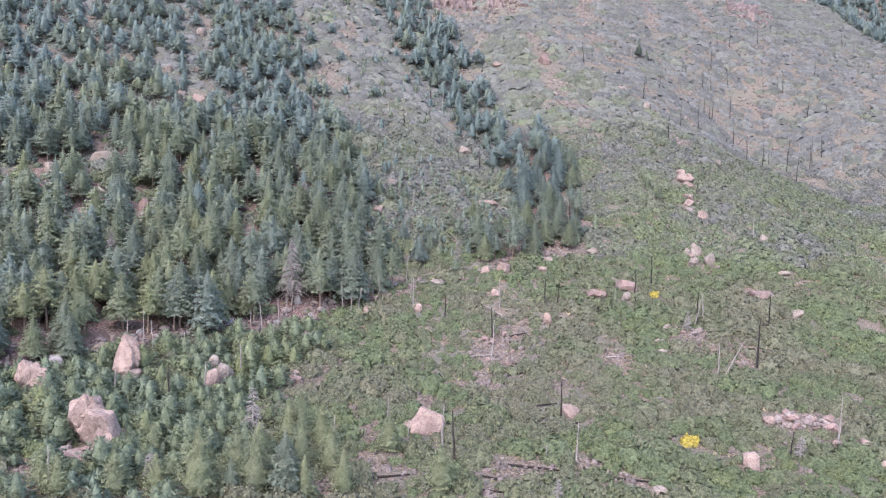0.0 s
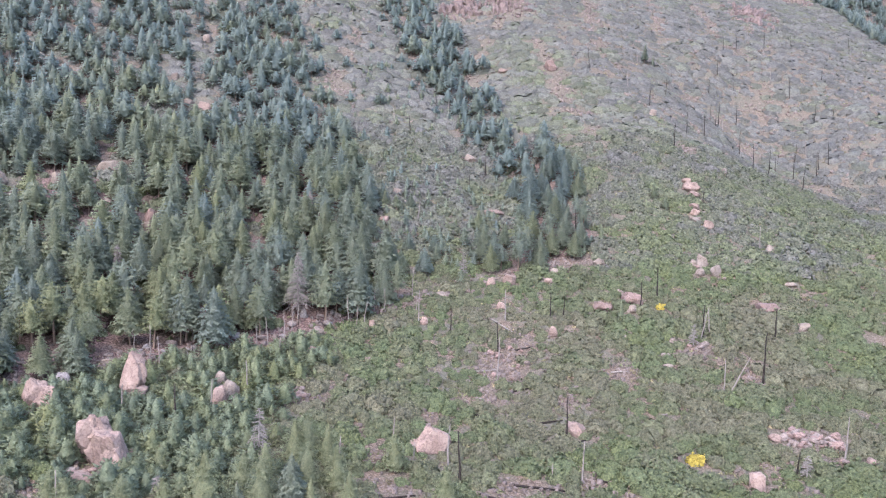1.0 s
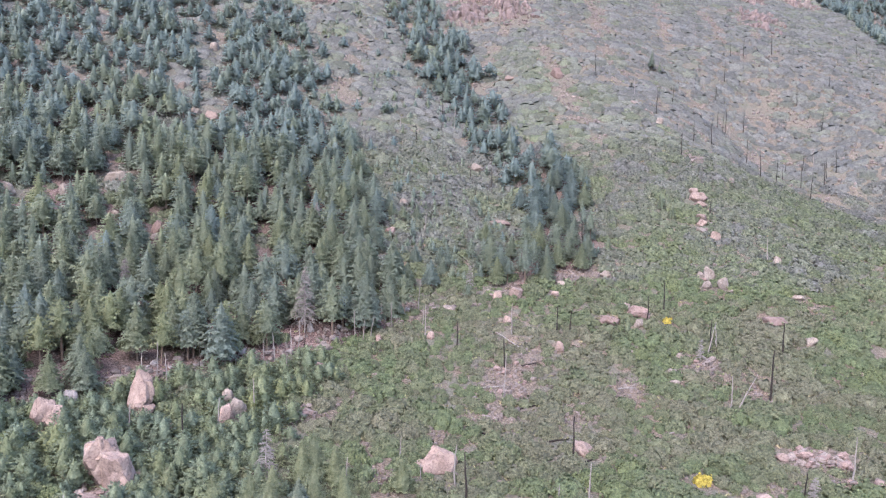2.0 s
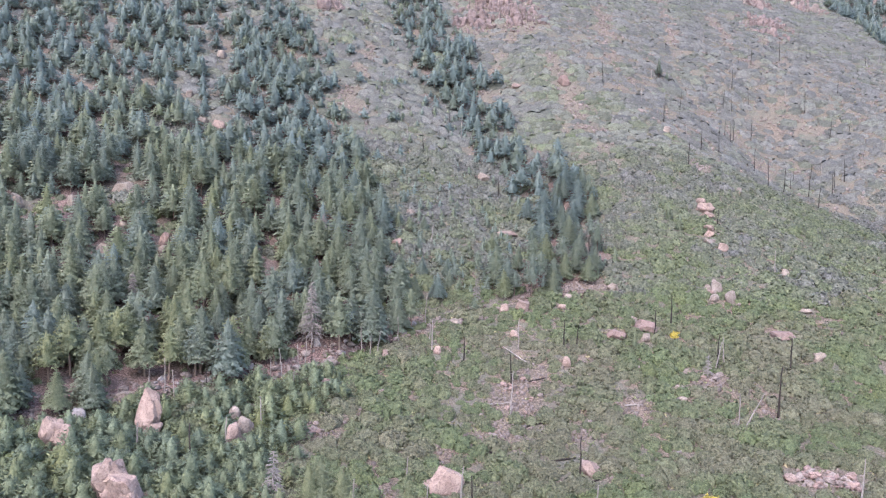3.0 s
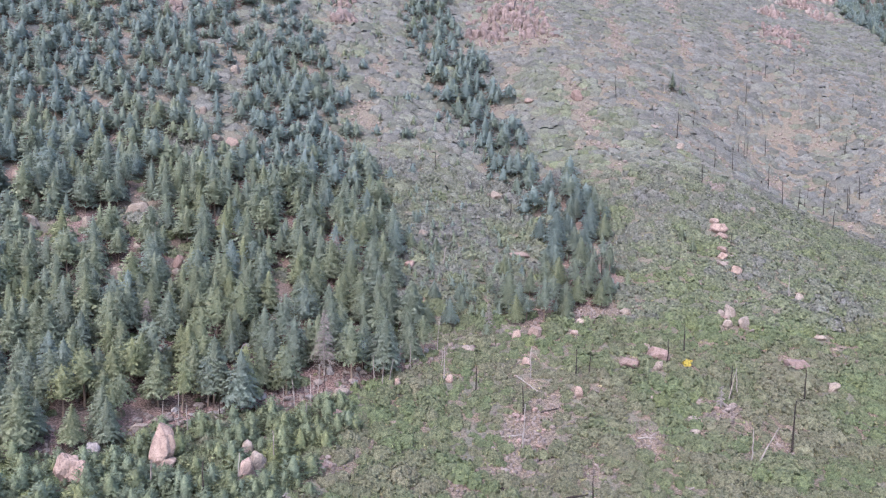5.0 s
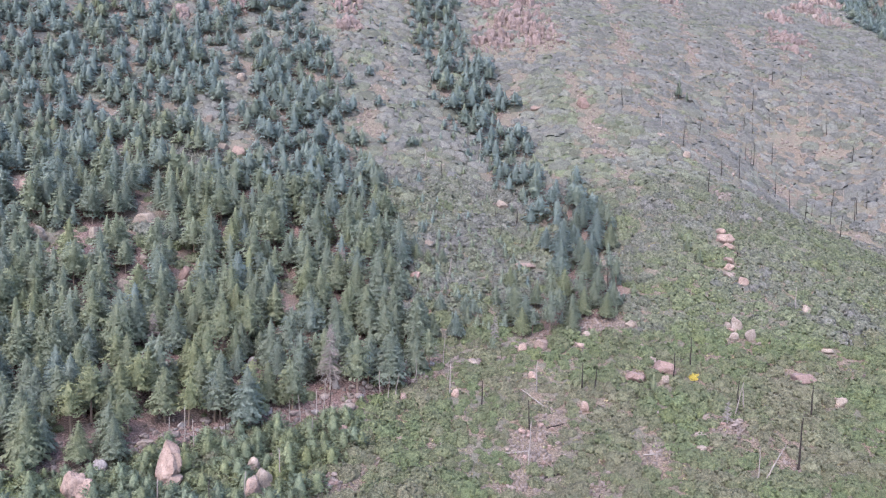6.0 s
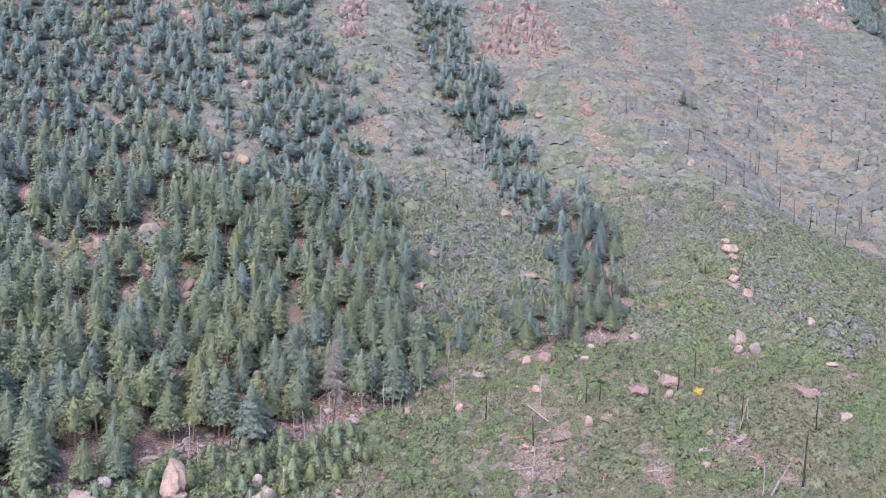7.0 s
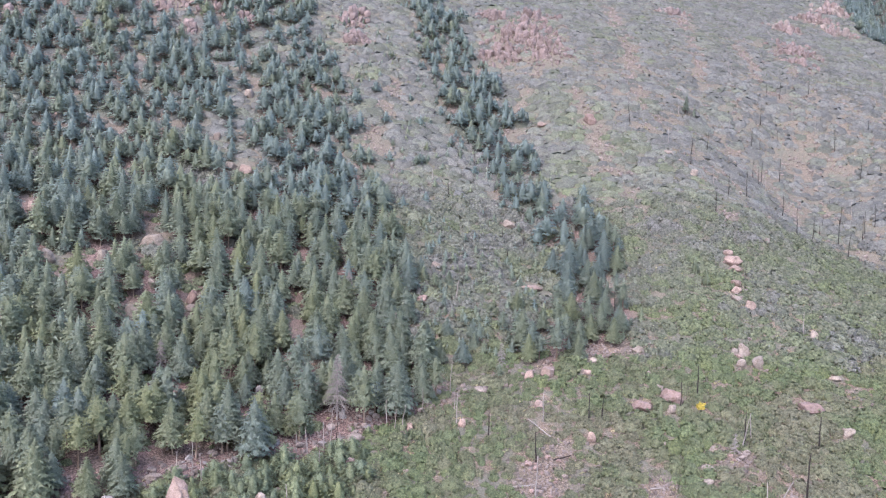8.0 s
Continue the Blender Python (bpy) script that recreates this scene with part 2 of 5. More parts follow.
def rock_material(name, light, dark, bump=0.8):
    """Weathered granite: mottled, streaked, with dark lichen and a grainy relief."""
    m, n, l, b = nodes_of(name)
    tc = n.new("ShaderNodeNewGeometry").outputs["Position"]
    big, small = noise_node(n, l, 0.55, 5, 0.65, tc), noise_node(n, l, 3.2, 6, 0.7, tc)
    r = ramp(n, [(0.32, dark), (0.48, tuple((p + q) / 2 for p, q in zip(light, dark))), (0.66, light)])
    l.new(big.outputs[0], r.inputs[0])
    stain = ramp(n, [(0.36, (0.56, 0.53, 0.52)), (0.52, (1, 1, 1)), (0.8, (1.1, 1.09, 1.08))])
    l.new(small.outputs[0], stain.inputs[0])
    col = mix_node(n, l, "MULTIPLY", 0.85, r.outputs[0], stain.outputs[0])
    info = n.new("ShaderNodeObjectInfo")
    tone = n.new("ShaderNodeMapRange")
    tone.inputs["To Min"].default_value, tone.inputs["To Max"].default_value = 0.85, 1.12
    l.new(info.outputs["Random"], tone.inputs["Value"])
    isl = n.new("ShaderNodeNewGeometry")
    tone2 = n.new("ShaderNodeMapRange")
    tone2.inputs["To Min"].default_value, tone2.inputs["To Max"].default_value = 0.8, 1.15
    l.new(isl.outputs["Random Per Island"], tone2.inputs["Value"])
    col = mix_node(n, l, "MULTIPLY", 1.0, col, tone.outputs[0])
    col = mix_node(n, l, "MULTIPLY", 1.0, col, tone2.outputs[0])
    l.new(col, b.inputs["Base Color"])
    b.inputs["Roughness"].default_value = 0.9
    b.inputs["Specular IOR Level"].default_value = 0.25
    vor = n.new("ShaderNodeTexVoronoi")
    vor.feature = "DISTANCE_TO_EDGE"
    vor.inputs["Scale"].default_value = 0.42
    warp = n.new("ShaderNodeVectorMath")
    warp.operation = "ADD"
    l.new(tc, warp.inputs[0])
    l.new(big.outputs["Color"], warp.inputs[1])
    l.new(warp.outputs[0], vor.inputs["Vector"])
    joint = ramp(n, [(0.0, (0.5, 0.46, 0.45)), (0.035, (1, 1, 1))])
    l.new(vor.outputs["Distance"], joint.inputs[0])
    col = mix_node(n, l, "MULTIPLY", 0.4, col, joint.outputs[0])
    l.new(col, b.inputs["Base Color"])
    relief = mix_node(n, l, "MULTIPLY", 1.0, small.outputs[0], joint.outputs[0])
    bp = n.new("ShaderNodeBump")
    bp.inputs["Strength"].default_value, bp.inputs["Distance"].default_value = bump, 0.25
    l.new(relief, bp.inputs["Height"])
    l.new(bp.outputs[0], b.inputs["Normal"])
    return m


ROCK = {"pink": rock_material("pink_granite", (0.232, 0.166, 0.138), (0.140, 0.094, 0.077)),
        "red": rock_material("red_granite", (0.190, 0.129, 0.110), (0.116, 0.075, 0.062)),
        "pale": rock_material("pale_granite", (0.205, 0.163, 0.137), (0.126, 0.097, 0.080)),
        "tan": rock_material("tan_granite", (0.209, 0.167, 0.136), (0.136, 0.104, 0.083)),
        "crag": rock_material("crag_granite", (0.150, 0.110, 0.099), (0.078, 0.055, 0.049)),
        "scree": rock_material("scree_granite", (0.178, 0.140, 0.122), (0.108, 0.082, 0.072)),
        "grey": rock_material("grey_granite", (0.176, 0.154, 0.149), (0.105, 0.091, 0.085))}


def wood_material(name, light, dark):
    m, n, l, b = nodes_of(name)
    tc = n.new("ShaderNodeTexCoord").outputs["Object"]
    mp = n.new("ShaderNodeMapping")
    mp.inputs["Scale"].default_value = (6, 6, 0.7)
    l.new(tc, mp.inputs[0])
    t = noise_node(n, l, 1.5, 5, 0.7, mp.outputs[0])
    r = ramp(n, [(0.35, dark), (0.65, light)])
    l.new(t.outputs[0], r.inputs[0])
    l.new(r.outputs[0], b.inputs["Base Color"])
    b.inputs["Roughness"].default_value = 1.0
    b.inputs["Specular IOR Level"].default_value = 0.08
    bp = n.new("ShaderNodeBump")
    bp.inputs["Strength"].default_value, bp.inputs["Distance"].default_value = 0.6, 0.03
    l.new(t.outputs[0], bp.inputs["Height"])
    l.new(bp.outputs[0], b.inputs["Normal"])
    return m


bark = wood_material("bark", (0.168, 0.119, 0.091), (0.077, 0.056, 0.045))
silver_wood = wood_material("silver_wood", (0.215, 0.185, 0.165), (0.11, 0.09, 0.08))
charred_wood = wood_material("charred_wood", (0.038, 0.029, 0.025), (0.012, 0.010, 0.009))
twig_grey = wood_material("twig_grey", (0.22, 0.19, 0.172), (0.13, 0.11, 0.10))


def ground_material():
    """Pinkish decomposed granite with dry grass and green herbs, red litter under the trees, gravel where it lies bare."""
    m, n, l, b = nodes_of("hillside_soil")
    pos = n.new("ShaderNodeNewGeometry").outputs["Position"]
    at = n.new("ShaderNodeAttribute")
    at.attribute_type, at.attribute_name = "GEOMETRY", "cover"
    sep = n.new("ShaderNodeSeparateColor")
    l.new(at.outputs["Color"], sep.inputs[0])
    mid, fine, wide = noise_node(n, l, 0.35, 6, 0.65, pos), noise_node(n, l, 2.6, 6, 0.75, pos), noise_node(n, l, 0.06, 4, 0.6, pos)
    soil = ramp(n, [(0.40, (0.060, 0.042, 0.029)), (0.5, (0.098, 0.070, 0.052)), (0.60, (0.184, 0.136, 0.109))])
    l.new(fine.outputs[0], soil.inputs[0])
    herb = ramp(n, [(0.40, (0.060, 0.056, 0.041)), (0.5, (0.080, 0.074, 0.055)), (0.60, (0.114, 0.102, 0.082))])
    l.new(fine.outputs[0], herb.inputs[0])
    litter = ramp(n, [(0.4, (0.040, 0.025, 0.022)), (0.5, (0.094, 0.058, 0.051)), (0.6, (0.19, 0.130, 0.115))])
    l.new(fine.outputs[0], litter.inputs[0])
    sel = n.new("ShaderNodeMath")
    sel.operation = "ADD"
    l.new(mid.outputs[0], sel.inputs[0])
    l.new(wide.outputs[0], sel.inputs[1])
    grassy = ramp(n, [(0.44, (0, 0, 0)), (0.54, (1, 1, 1))])
    half = n.new("ShaderNodeMath")
    half.operation = "MULTIPLY"
    half.inputs[1].default_value = 0.5
    l.new(sel.outputs[0], half.inputs[0])
    l.new(half.outputs[0], grassy.inputs[0])
    most = n.new("ShaderNodeMath")
    most.operation = "MAXIMUM"
    l.new(grassy.outputs[0], most.inputs[0])
    l.new(sep.outputs[2], most.inputs[1])
    col = mix_node(n, l, "MIX", most.outputs[0], soil.outputs[0], herb.outputs[0])
    col = mix_node(n, l, "MIX", sep.outputs[0], col, litter.outputs[0])
    col = mix_node(n, l, "MIX", sep.outputs[1], col, soil.outputs[0])
    l.new(col, b.inputs["Base Color"])
    b.inputs["Roughness"].default_value = 0.95
    b.inputs["Specular IOR Level"].default_value = 0.15
    bp = n.new("ShaderNodeBump")
    bp.inputs["Strength"].default_value, bp.inputs["Distance"].default_value = 0.9, 0.3
    l.new(fine.outputs[0], bp.inputs["Height"])
    l.new(bp.outputs[0], b.inputs["Normal"])
    return m


# ---- mesh helpers ----
def mesh_np(name, verts, quads, material, tint=None, cover=None, smooth_faces=False, normals=None):
    me = bpy.data.meshes.new(name)
    verts, quads = np.asarray(verts, np.float32), np.asarray(quads, np.int32)
    me.vertices.add(len(verts))
    me.vertices.foreach_set("co", verts.ravel())
    me.loops.add(quads.size)
    me.polygons.add(len(quads))
    me.polygons.foreach_set("loop_start", np.arange(0, quads.size, quads.shape[1], dtype=np.int32))
    me.loops.foreach_set("vertex_index", quads.ravel())
    if smooth_faces:
        me.polygons.foreach_set("use_smooth", np.ones(len(quads), bool))
    me.update(calc_edges=True)
    if tint is not None:
        me.attributes.new("tint", "FLOAT", "POINT").data.foreach_set("value", np.asarray(tint, np.float32))
    if cover is not None:
        me.attributes.new("cover", "FLOAT_COLOR", "POINT").data.foreach_set("color", np.asarray(cover, np.float32).ravel())
    if normals is not None:
        me.polygons.foreach_set("use_smooth", np.ones(len(quads), bool))
        me.normals_split_custom_set_from_vertices(normals.astype(np.float32))
    me.materials.append(material)
    return me


def merge(pieces):
    """Joins (verts, faces) or (verts, faces, normals) sets."""
    out, n = [[] for _ in pieces[0]], 0
    for p in pieces:
        out[0].append(p[0]), out[1].append(p[1] + n)
        if len(p) > 2:
            out[2].append(p[2])
        n += len(p[0])
    return tuple(np.concatenate(o) for o in out)


def leaves(rng, at, normal, size, slim=0.6):
    """A small leaf blade or leaf cluster at each place, facing along its normal, turned at random: a triangle each."""
    n = len(at)
    normal = normal / np.maximum(np.linalg.norm(normal, axis=1, keepdims=True), 1e-6)
    a = np.cross(normal, rng.normal(size=(n, 3)))
    a /= np.maximum(np.linalg.norm(a, axis=1, keepdims=True), 1e-6)
    b = np.cross(normal, a)
    s = np.asarray(size).reshape(-1, 1)
    v = np.stack([at + a * s * 1.2, at - a * s * 0.8 + b * s * slim, at - a * s * 0.6 - b * s * slim * 1.1], 1).reshape(-1, 3)
    return v, np.arange(3 * n).reshape(-1, 3), np.repeat(normal, 3, axis=0)


def face_out(v, sn):
    """Turns triangles round that face away from their plant's outward side."""
    t = v.reshape(-1, 3, 3)
    away = (np.cross(t[:, 1] - t[:, 0], t[:, 2] - t[:, 0]) * sn).sum(1) < 0
    t[away] = t[away][:, [0, 2, 1]]
    return t.reshape(-1, 3)


def tube(path, radii, sides=6):
    """A tapered round bar along a path of points."""
    path, radii = np.asarray(path, float), np.asarray(radii, float)
    ang = np.arange(sides) * 2 * math.pi / sides
    way = np.gradient(path, axis=0)
    way /= np.linalg.norm(way, axis=1, keepdims=True)
    ref = np.where(np.abs(way[:, 2:]) > 0.8, [[1.0, 0, 0]], [[0, 0, 1.0]])
    a = np.cross(way, ref)
    a /= np.linalg.norm(a, axis=1, keepdims=True)
    b = np.cross(way, a)
    v = path[:, None] + radii[:, None, None] * (a[:, None] * np.cos(ang)[None, :, None] + b[:, None] * np.sin(ang)[None, :, None])
    k, m = len(path), sides
    q = [(i * m + j, i * m + (j + 1) % m, (i + 1) * m + (j + 1) % m, (i + 1) * m + j) for i in range(k - 1) for j in range(m)]
    q += [((k - 1) * m + 0, (k - 1) * m + j, (k - 1) * m + j + 1, (k - 1) * m + j + 1 if j + 2 > m else (k - 1) * m + min(j + 2, m - 1)) for j in range(1, m - 2, 2)]
    return v.reshape(-1, 3), np.array([f for f in q if len(set(f)) == 4])


def slope_at(x, y):
    return (land(x + 2.0, y) - land(x - 2.0, y)) / 4.0, (land(x, y + 2.0) - land(x, y - 2.0)) / 4.0


def plant(templates, x, y, scale, turn, variant, tint, sink=0.0, hug=0.0, wide=1.0):
    """Sets copies of the templates on the ground and joins them into one set of arrays: places, faces, tints, normals."""
    vs, qs, ts, ns, n = [], [], [], [], 0
    z = land(x, y) - sink
    gx, gy = slope_at(x, y)
    for k, (tv, tq, *tn) in enumerate(templates):
        pick = np.where(variant == k)[0]
        if not len(pick):
            continue
        c, s = np.cos(turn[pick])[:, None], np.sin(turn[pick])[:, None]
        sc = scale[pick][:, None]
        px = (tv[None, :, 0] * c - tv[None, :, 1] * s) * sc * wide + x[pick][:, None]
        py = (tv[None, :, 0] * s + tv[None, :, 1] * c) * sc + y[pick][:, None]
        pz = tv[None, :, 2] * sc + z[pick][:, None] + hug * (gx[pick][:, None] * (px - x[pick][:, None]) + gy[pick][:, None] * (py - y[pick][:, None]))
        vs.append(np.stack([px, py, pz], -1).reshape(-1, 3))
        if tn:
            nx, ny, nz = tn[0][None, :, 0], tn[0][None, :, 1], tn[0][None, :, 2]
            turned = np.stack([nx * c - ny * s - hug * gx[pick][:, None] * nz, nx * s + ny * c - hug * gy[pick][:, None] * nz, nz + 0 * c], -1).reshape(-1, 3)
            ns.append(turned / np.linalg.norm(turned, axis=1, keepdims=True))
        qs.append((tq[None] + (np.arange(len(pick)) * len(tv))[:, None, None] + n).reshape(-1, tq.shape[1]))
        ts.append(np.repeat(tint[pick], len(tv)))
        n += len(pick) * len(tv)
    return np.concatenate(vs), np.concatenate(qs), np.concatenate(ts), np.concatenate(ns) if ns else None


def planted(x, y):
    """The part of the mountainside that carries plants: up to a line that climbs to the east."""
    top = np.where(x > -30, 520 + 0.66 * (x + 30), 520 + 0.55 * (x + 30))
    top = np.where(x > np.interp(y, SHOULDER_Y, SHOULDER_X), 800, top)
    return (x > -0.605 * y - 5) & (x < 0.53 * y + 8) & (y < top)


def scatter(rng, x0, x1, y0, y1, step, chance):
    """Places on a jittered grid, kept with the chance that a function of the place gives."""
    gx, gy = np.meshgrid(np.arange(x0, x1, step), np.arange(y0, y1, step))
    gx, gy = gx.ravel() + rng.uniform(-0.48, 0.48, gx.size) * step, gy.ravel() + rng.uniform(-0.48, 0.48, gx.size) * step
    keep = (rng.uniform(size=gx.size) < chance(gx, gy)) & planted(gx, gy)
    return gx[keep], gy[keep]


def put_on(ob, x, y, turn=0.0, scale=1.0, sink=0.0, hug=0.0):
    gx, gy = slope_at(x, y)
    lean = Vector((0, 0, 1)).rotation_difference(Vector((-hug * float(gx), -hug * float(gy), 1)))
    ob.matrix_basis = Matrix.LocRotScale((x, y, float(land(x, y)) - sink), lean @ Euler((0, 0, turn)).to_quaternion(), Vector((scale, scale, scale)))
    return ob


# ---- ground: one sheet, fine on the slope, coarse to the horizon ----
def ground():
    xs = np.concatenate([-300 - np.geomspace(6, 3200, 26)[::-1], np.arange(-300, 361, 3.6), 362 + np.geomspace(6, 3200, 26)])
    ys = np.concatenate([60 - np.geomspace(6, 3200, 26)[::-1], np.arange(60, 250, 2.2), np.arange(250, 720, 4.5), 720 + np.geomspace(6, 3200, 30)])
    gx, gy = np.meshgrid(xs, ys)
    v = np.stack([gx, gy, land(gx, gy)], -1).reshape(-1, 3)
    w, h = len(xs), len(ys)
    i = (np.arange(h - 1)[:, None] * w + np.arange(w - 1)[None]).ravel()
    q = np.stack([i, i + 1, i + w + 1, i + w], 1)
    x, y = v[:, 0], v[:, 1]
    near_foot = smooth(-5, 1, y - foot(x)) * smooth(60, 40, x)
    litter = np.clip(np.maximum(np.clip(forest(x, y) - 0.35, 0, 1) * 1.5, near_foot * smooth(0, -20, x) * smooth(14, 6, y - foot(x))) * (0.6 + 0.8 * fnoise(x, y, 6, 41)), 0, 1) * (1 - 0.5 * smooth(230, 330, y))
    cover = np.stack([litter, bare(x, y) * (1 - 0.55 * smooth(240, 300, y)), 0.85 * smooth(215, 260, y) * (0.6 + 0.6 * fnoise(x, y, 12, 43)) * (1 - 0.35 * east(x, y)), np.ones_like(x)], 1)
    me = mesh_np("ground", v, q, ground_material(), cover=cover, smooth_faces=True)
    return tagged(new("ground", me), "steep pinkish soil hillside with dry grass and gravel", "hillside", kind="structure")


ground()


# ---- boulders ----
def boulder_mesh(seed, w, d, h, rough=0.085, detail=4, facets=12, taper=0.0, cut=0.66):
    """A weathered granite boulder: planes meeting in worn edges, dented and split by a joint or two."""
    rng = np.random.default_rng(seed)
    bm = bmesh.new()
    bmesh.ops.create_icosphere(bm, subdivisions=detail, radius=1.0)
    dirs = np.array([v.co[:] for v in bm.verts])
    pn = rng.normal(size=(facets, 3)) * np.array([1, 1, 0.75])
    pn = np.concatenate([pn, [(0.2, 0.1, 1.0), (1, 0.3, 0.15), (-1, 0.2, 0.1), (0.1, -1, 0.2), (0, 1, 0)] + rng.normal(0, 0.22, (5, 3))])
    pn /= np.linalg.norm(pn, axis=1, keepdims=True)
    pd = np.concatenate([rng.uniform(cut, 1.05, facets), rng.uniform(0.77, 0.92, 5)])
    dot = dirs @ pn.T
    rr = np.where(dot > 0.05, pd / np.maximum(dot, 0.05), 9.0)
    k = 60.0
    r = -np.log(np.exp(-k * np.minimum(rr, 3)).sum(1) + math.exp(-k * 1.3)) / k
    p = dirs * r[:, None]
    lo, hi = p.min(0), p.max(0)
    off = seed * 3.17
    for i, v in enumerate(bm.verts):
        c = Vector(p[i])
        nz = noise.fractal(c * 1.9 + Vector((off, 0, 0)), 0.8, 2.1, 5)
        crack = abs(noise.noise(c * 0.8 + Vector((0, off, 4))))
        c *= 1 + rough * nz - 0.09 * max(0.0, 1 - crack * 16)
        z = (c.z - lo[2]) / (hi[2] - lo[2])
        pinch = 1 - taper * z
        v.co = (c.x * w / (hi[0] - lo[0]) * pinch, c.y * d / (hi[1] - lo[1]) * pinch, z * h)
    for f in bm.faces:
        f.smooth = True
    return bm


def set_smooth_by_angle(bm, angle=0.38):
    for e in bm.edges:
        e.smooth = e.calc_face_angle(0.0) < angle


def finish(bm, name, material, angle=0.38):
    set_smooth_by_angle(bm, angle)
    me = bpy.data.meshes.new(name)
    bm.to_mesh(me)
    bm.free()
    me.materials.append(material)
    return me


WORDS = {"pink": "pink granite boulder lying among scrub", "red": "weathered red granite boulder on the slope", "pale": "pale weathered granite rock on the slope",
         "tan": "tan granite rock on the slope", "grey": "grey granite boulder at the forest edge"}
# x, y, width, height, tone
ROCKS_NEAR = [
    (-46.8, 113.4, 7.5, 7.3, "big"), (-48.0, 108.2, 4.8, 1.7, "slab"), (-44.5, 118.2, 1.4, 0.9, "pink"), (-51.8, 139.0, 4.7, 7.9, "tall"),
    (-63.6, 130.0, 5.2, 5.0, "wedge"), (-64.4, 139.6, 2.9, 2.3, "grey"), (-39.2, 145.7, 2.9, 3.3, "pale"), (-36.3, 141.4, 3.8, 3.8, "pale"),
    (-37.3, 137.8, 3.2, 4.2, "pink"), (-37.5, 150.6, 2.1, 1.1, "pale"), (-2.1, 127.9, 6.7, 4.1, "dome"), (21.8, 137.3, 4.4, 2.5, "pink"),
    (46.1, 121.3, 3.2, 3.1, "pink"), (-25.9, 161.6, 2.5, 2.2, "pink"), (-15.0, 161.3, 1.3, 1.1, "pale"), (-26.7, 171.1, 4.0, 1.5, "pale"),
    (-60.5, 149.9, 3.7, 0.9, "pale"), (67.4, 129.7, 2.8, 1.8, "pink"), (66.9, 123.2, 2.2, 1.4, "pink"), (55.1, 138.0, 2.9, 1.2, "pink"),
    (30.4, 111.8, 2.8, 1.6, "tan"), (45.0, 169.2, 3.3, 0.9, "tan"), (48.2, 176.2, 2.5, 1.2, "tan"), (-31.7, 101.9, 1.5, 0.9, "pale"),
]
ROCKS_MID = [
    (42.8, 194.8, 5.5, 2.9, "red"), (35.8, 190.7, 5.6, 2.2, "red"), (42.3, 190.3, 3.2, 2.0, "pale"), (41.2, 199.2, 1.9, 1.4, "pale"),
    (74.0, 193.6, 6.0, 2.0, "red"), (22.7, 177.1, 2.2, 2.5, "pink"), (37.8, 176.9, 2.3, 1.0, "pale"), (44.2, 165.1, 2.4, 0.8, "tan"),
    (79.0, 184.6, 3.0, 1.7, "tan"), (65.3, 216.3, 3.4, 3.7, "pale"), (63.7, 211.6, 3.0, 1.8, "pale"), (67.5, 211.5, 3.3, 3.3, "pale"),
    (63.2, 216.4, 2.4, 2.1, "pale"), (74.3, 266.4, 3.0, 1.8, "pink"), (74.5, 261.4, 5.8, 3.0, "pink"), (74.5, 258.1, 5.2, 2.0, "pink"),
    (72.7, 250.5, 3.6, 1.8, "pink"), (70.6, 243.3, 3.6, 1.6, "pale"), (71.9, 246.9, 3.4, 2.1, "pink"), (73.8, 239.5, 3.7, 2.4, "pink"),
]
ROCKS_UP = [
    (89.5, 276.0, 1.9, 2.5, "pale"), (86.6, 226.7, 2.9, 2.0, "pale"), (68.3, 330.6, 4.5, 2.0, "pale"), (75.4, 317.9, 3.1, 2.6, "pale"),
    (-17.7, 233.1, 3.8, 2.2, "red"), (-15.1, 252.4, 3.4, 2.0, "pale"), (21.5, 353.1, 4.3, 2.1, "pink"), (29.4, 361.1, 2.2, 1.9, "pale"),
    (40.8, 354.6, 5.7, 4.3, "red"), (42.0, 326.6, 3.1, 1.3, "pale"), (-99.8, 349.7, 3.4, 3.9, "pale"), (-102.0, 314.9, 3.3, 3.1, "pale"),
    (-86.1, 297.1, 5.8, 2.9, "pink"), (-91.7, 297.5, 4.6, 2.7, "tan"), (-98.8, 246.5, 7.4, 3.5, "tan"), (-78.0, 220.6, 3.8, 3.8, "red"),
    (-90.1, 211.2, 4.3, 3.1, "tan"), (-90.8, 225.4, 2.9, 2.8, "tan"), (-108.9, 234.1, 3.8, 3.8, "tan"), (-121.9, 228.8, 5.2, 4.2, "tan"),
]
ROCKS_FOREST = [
    (-77.1, 216.9, 2.8, 1.9, "pale"), (-50.0, 184.6, 2.4, 2.6, "grey"), (-30.5, 179.1, 2.0, 2.3, "grey"), (15.1, 202.9, 3.9, 2.2, "pink"),
    (10.7, 201.0, 2.5, 2.2, "pink"), (12.5, 189.7, 2.6, 1.6, "pink"), (27.0, 210.8, 2.3, 1.0, "pale"), (24.9, 204.5, 2.5, 1.0, "pink"),
    (-1.2, 194.2, 2.7, 1.1, "pale"), (-15.7, 177.4, 1.7, 1.6, "pink"), (-4.7, 180.1, 2.0, 1.6, "pink"), (-139.7, 253.8, 4.2, 3.1, "pink"),
    (12.7, 230.8, 2.2, 1.9, "red"), (13.5, 248.8, 6.7, 1.7, "pink"), (7.0, 286.6, 5.0, 2.3, "pale"), (39.0, 215.9, 3.6, 1.8, "tan"),
    (39.8, 205.8, 1.7, 1.1, "pale"), (-74.0, 186.1, 3.0, 2.5, "grey"), (85.0, 207.3, 3.4, 1.2, "tan"),
]
ALL_ROCKS = ROCKS_NEAR + ROCKS_MID + ROCKS_UP + ROCKS_FOREST


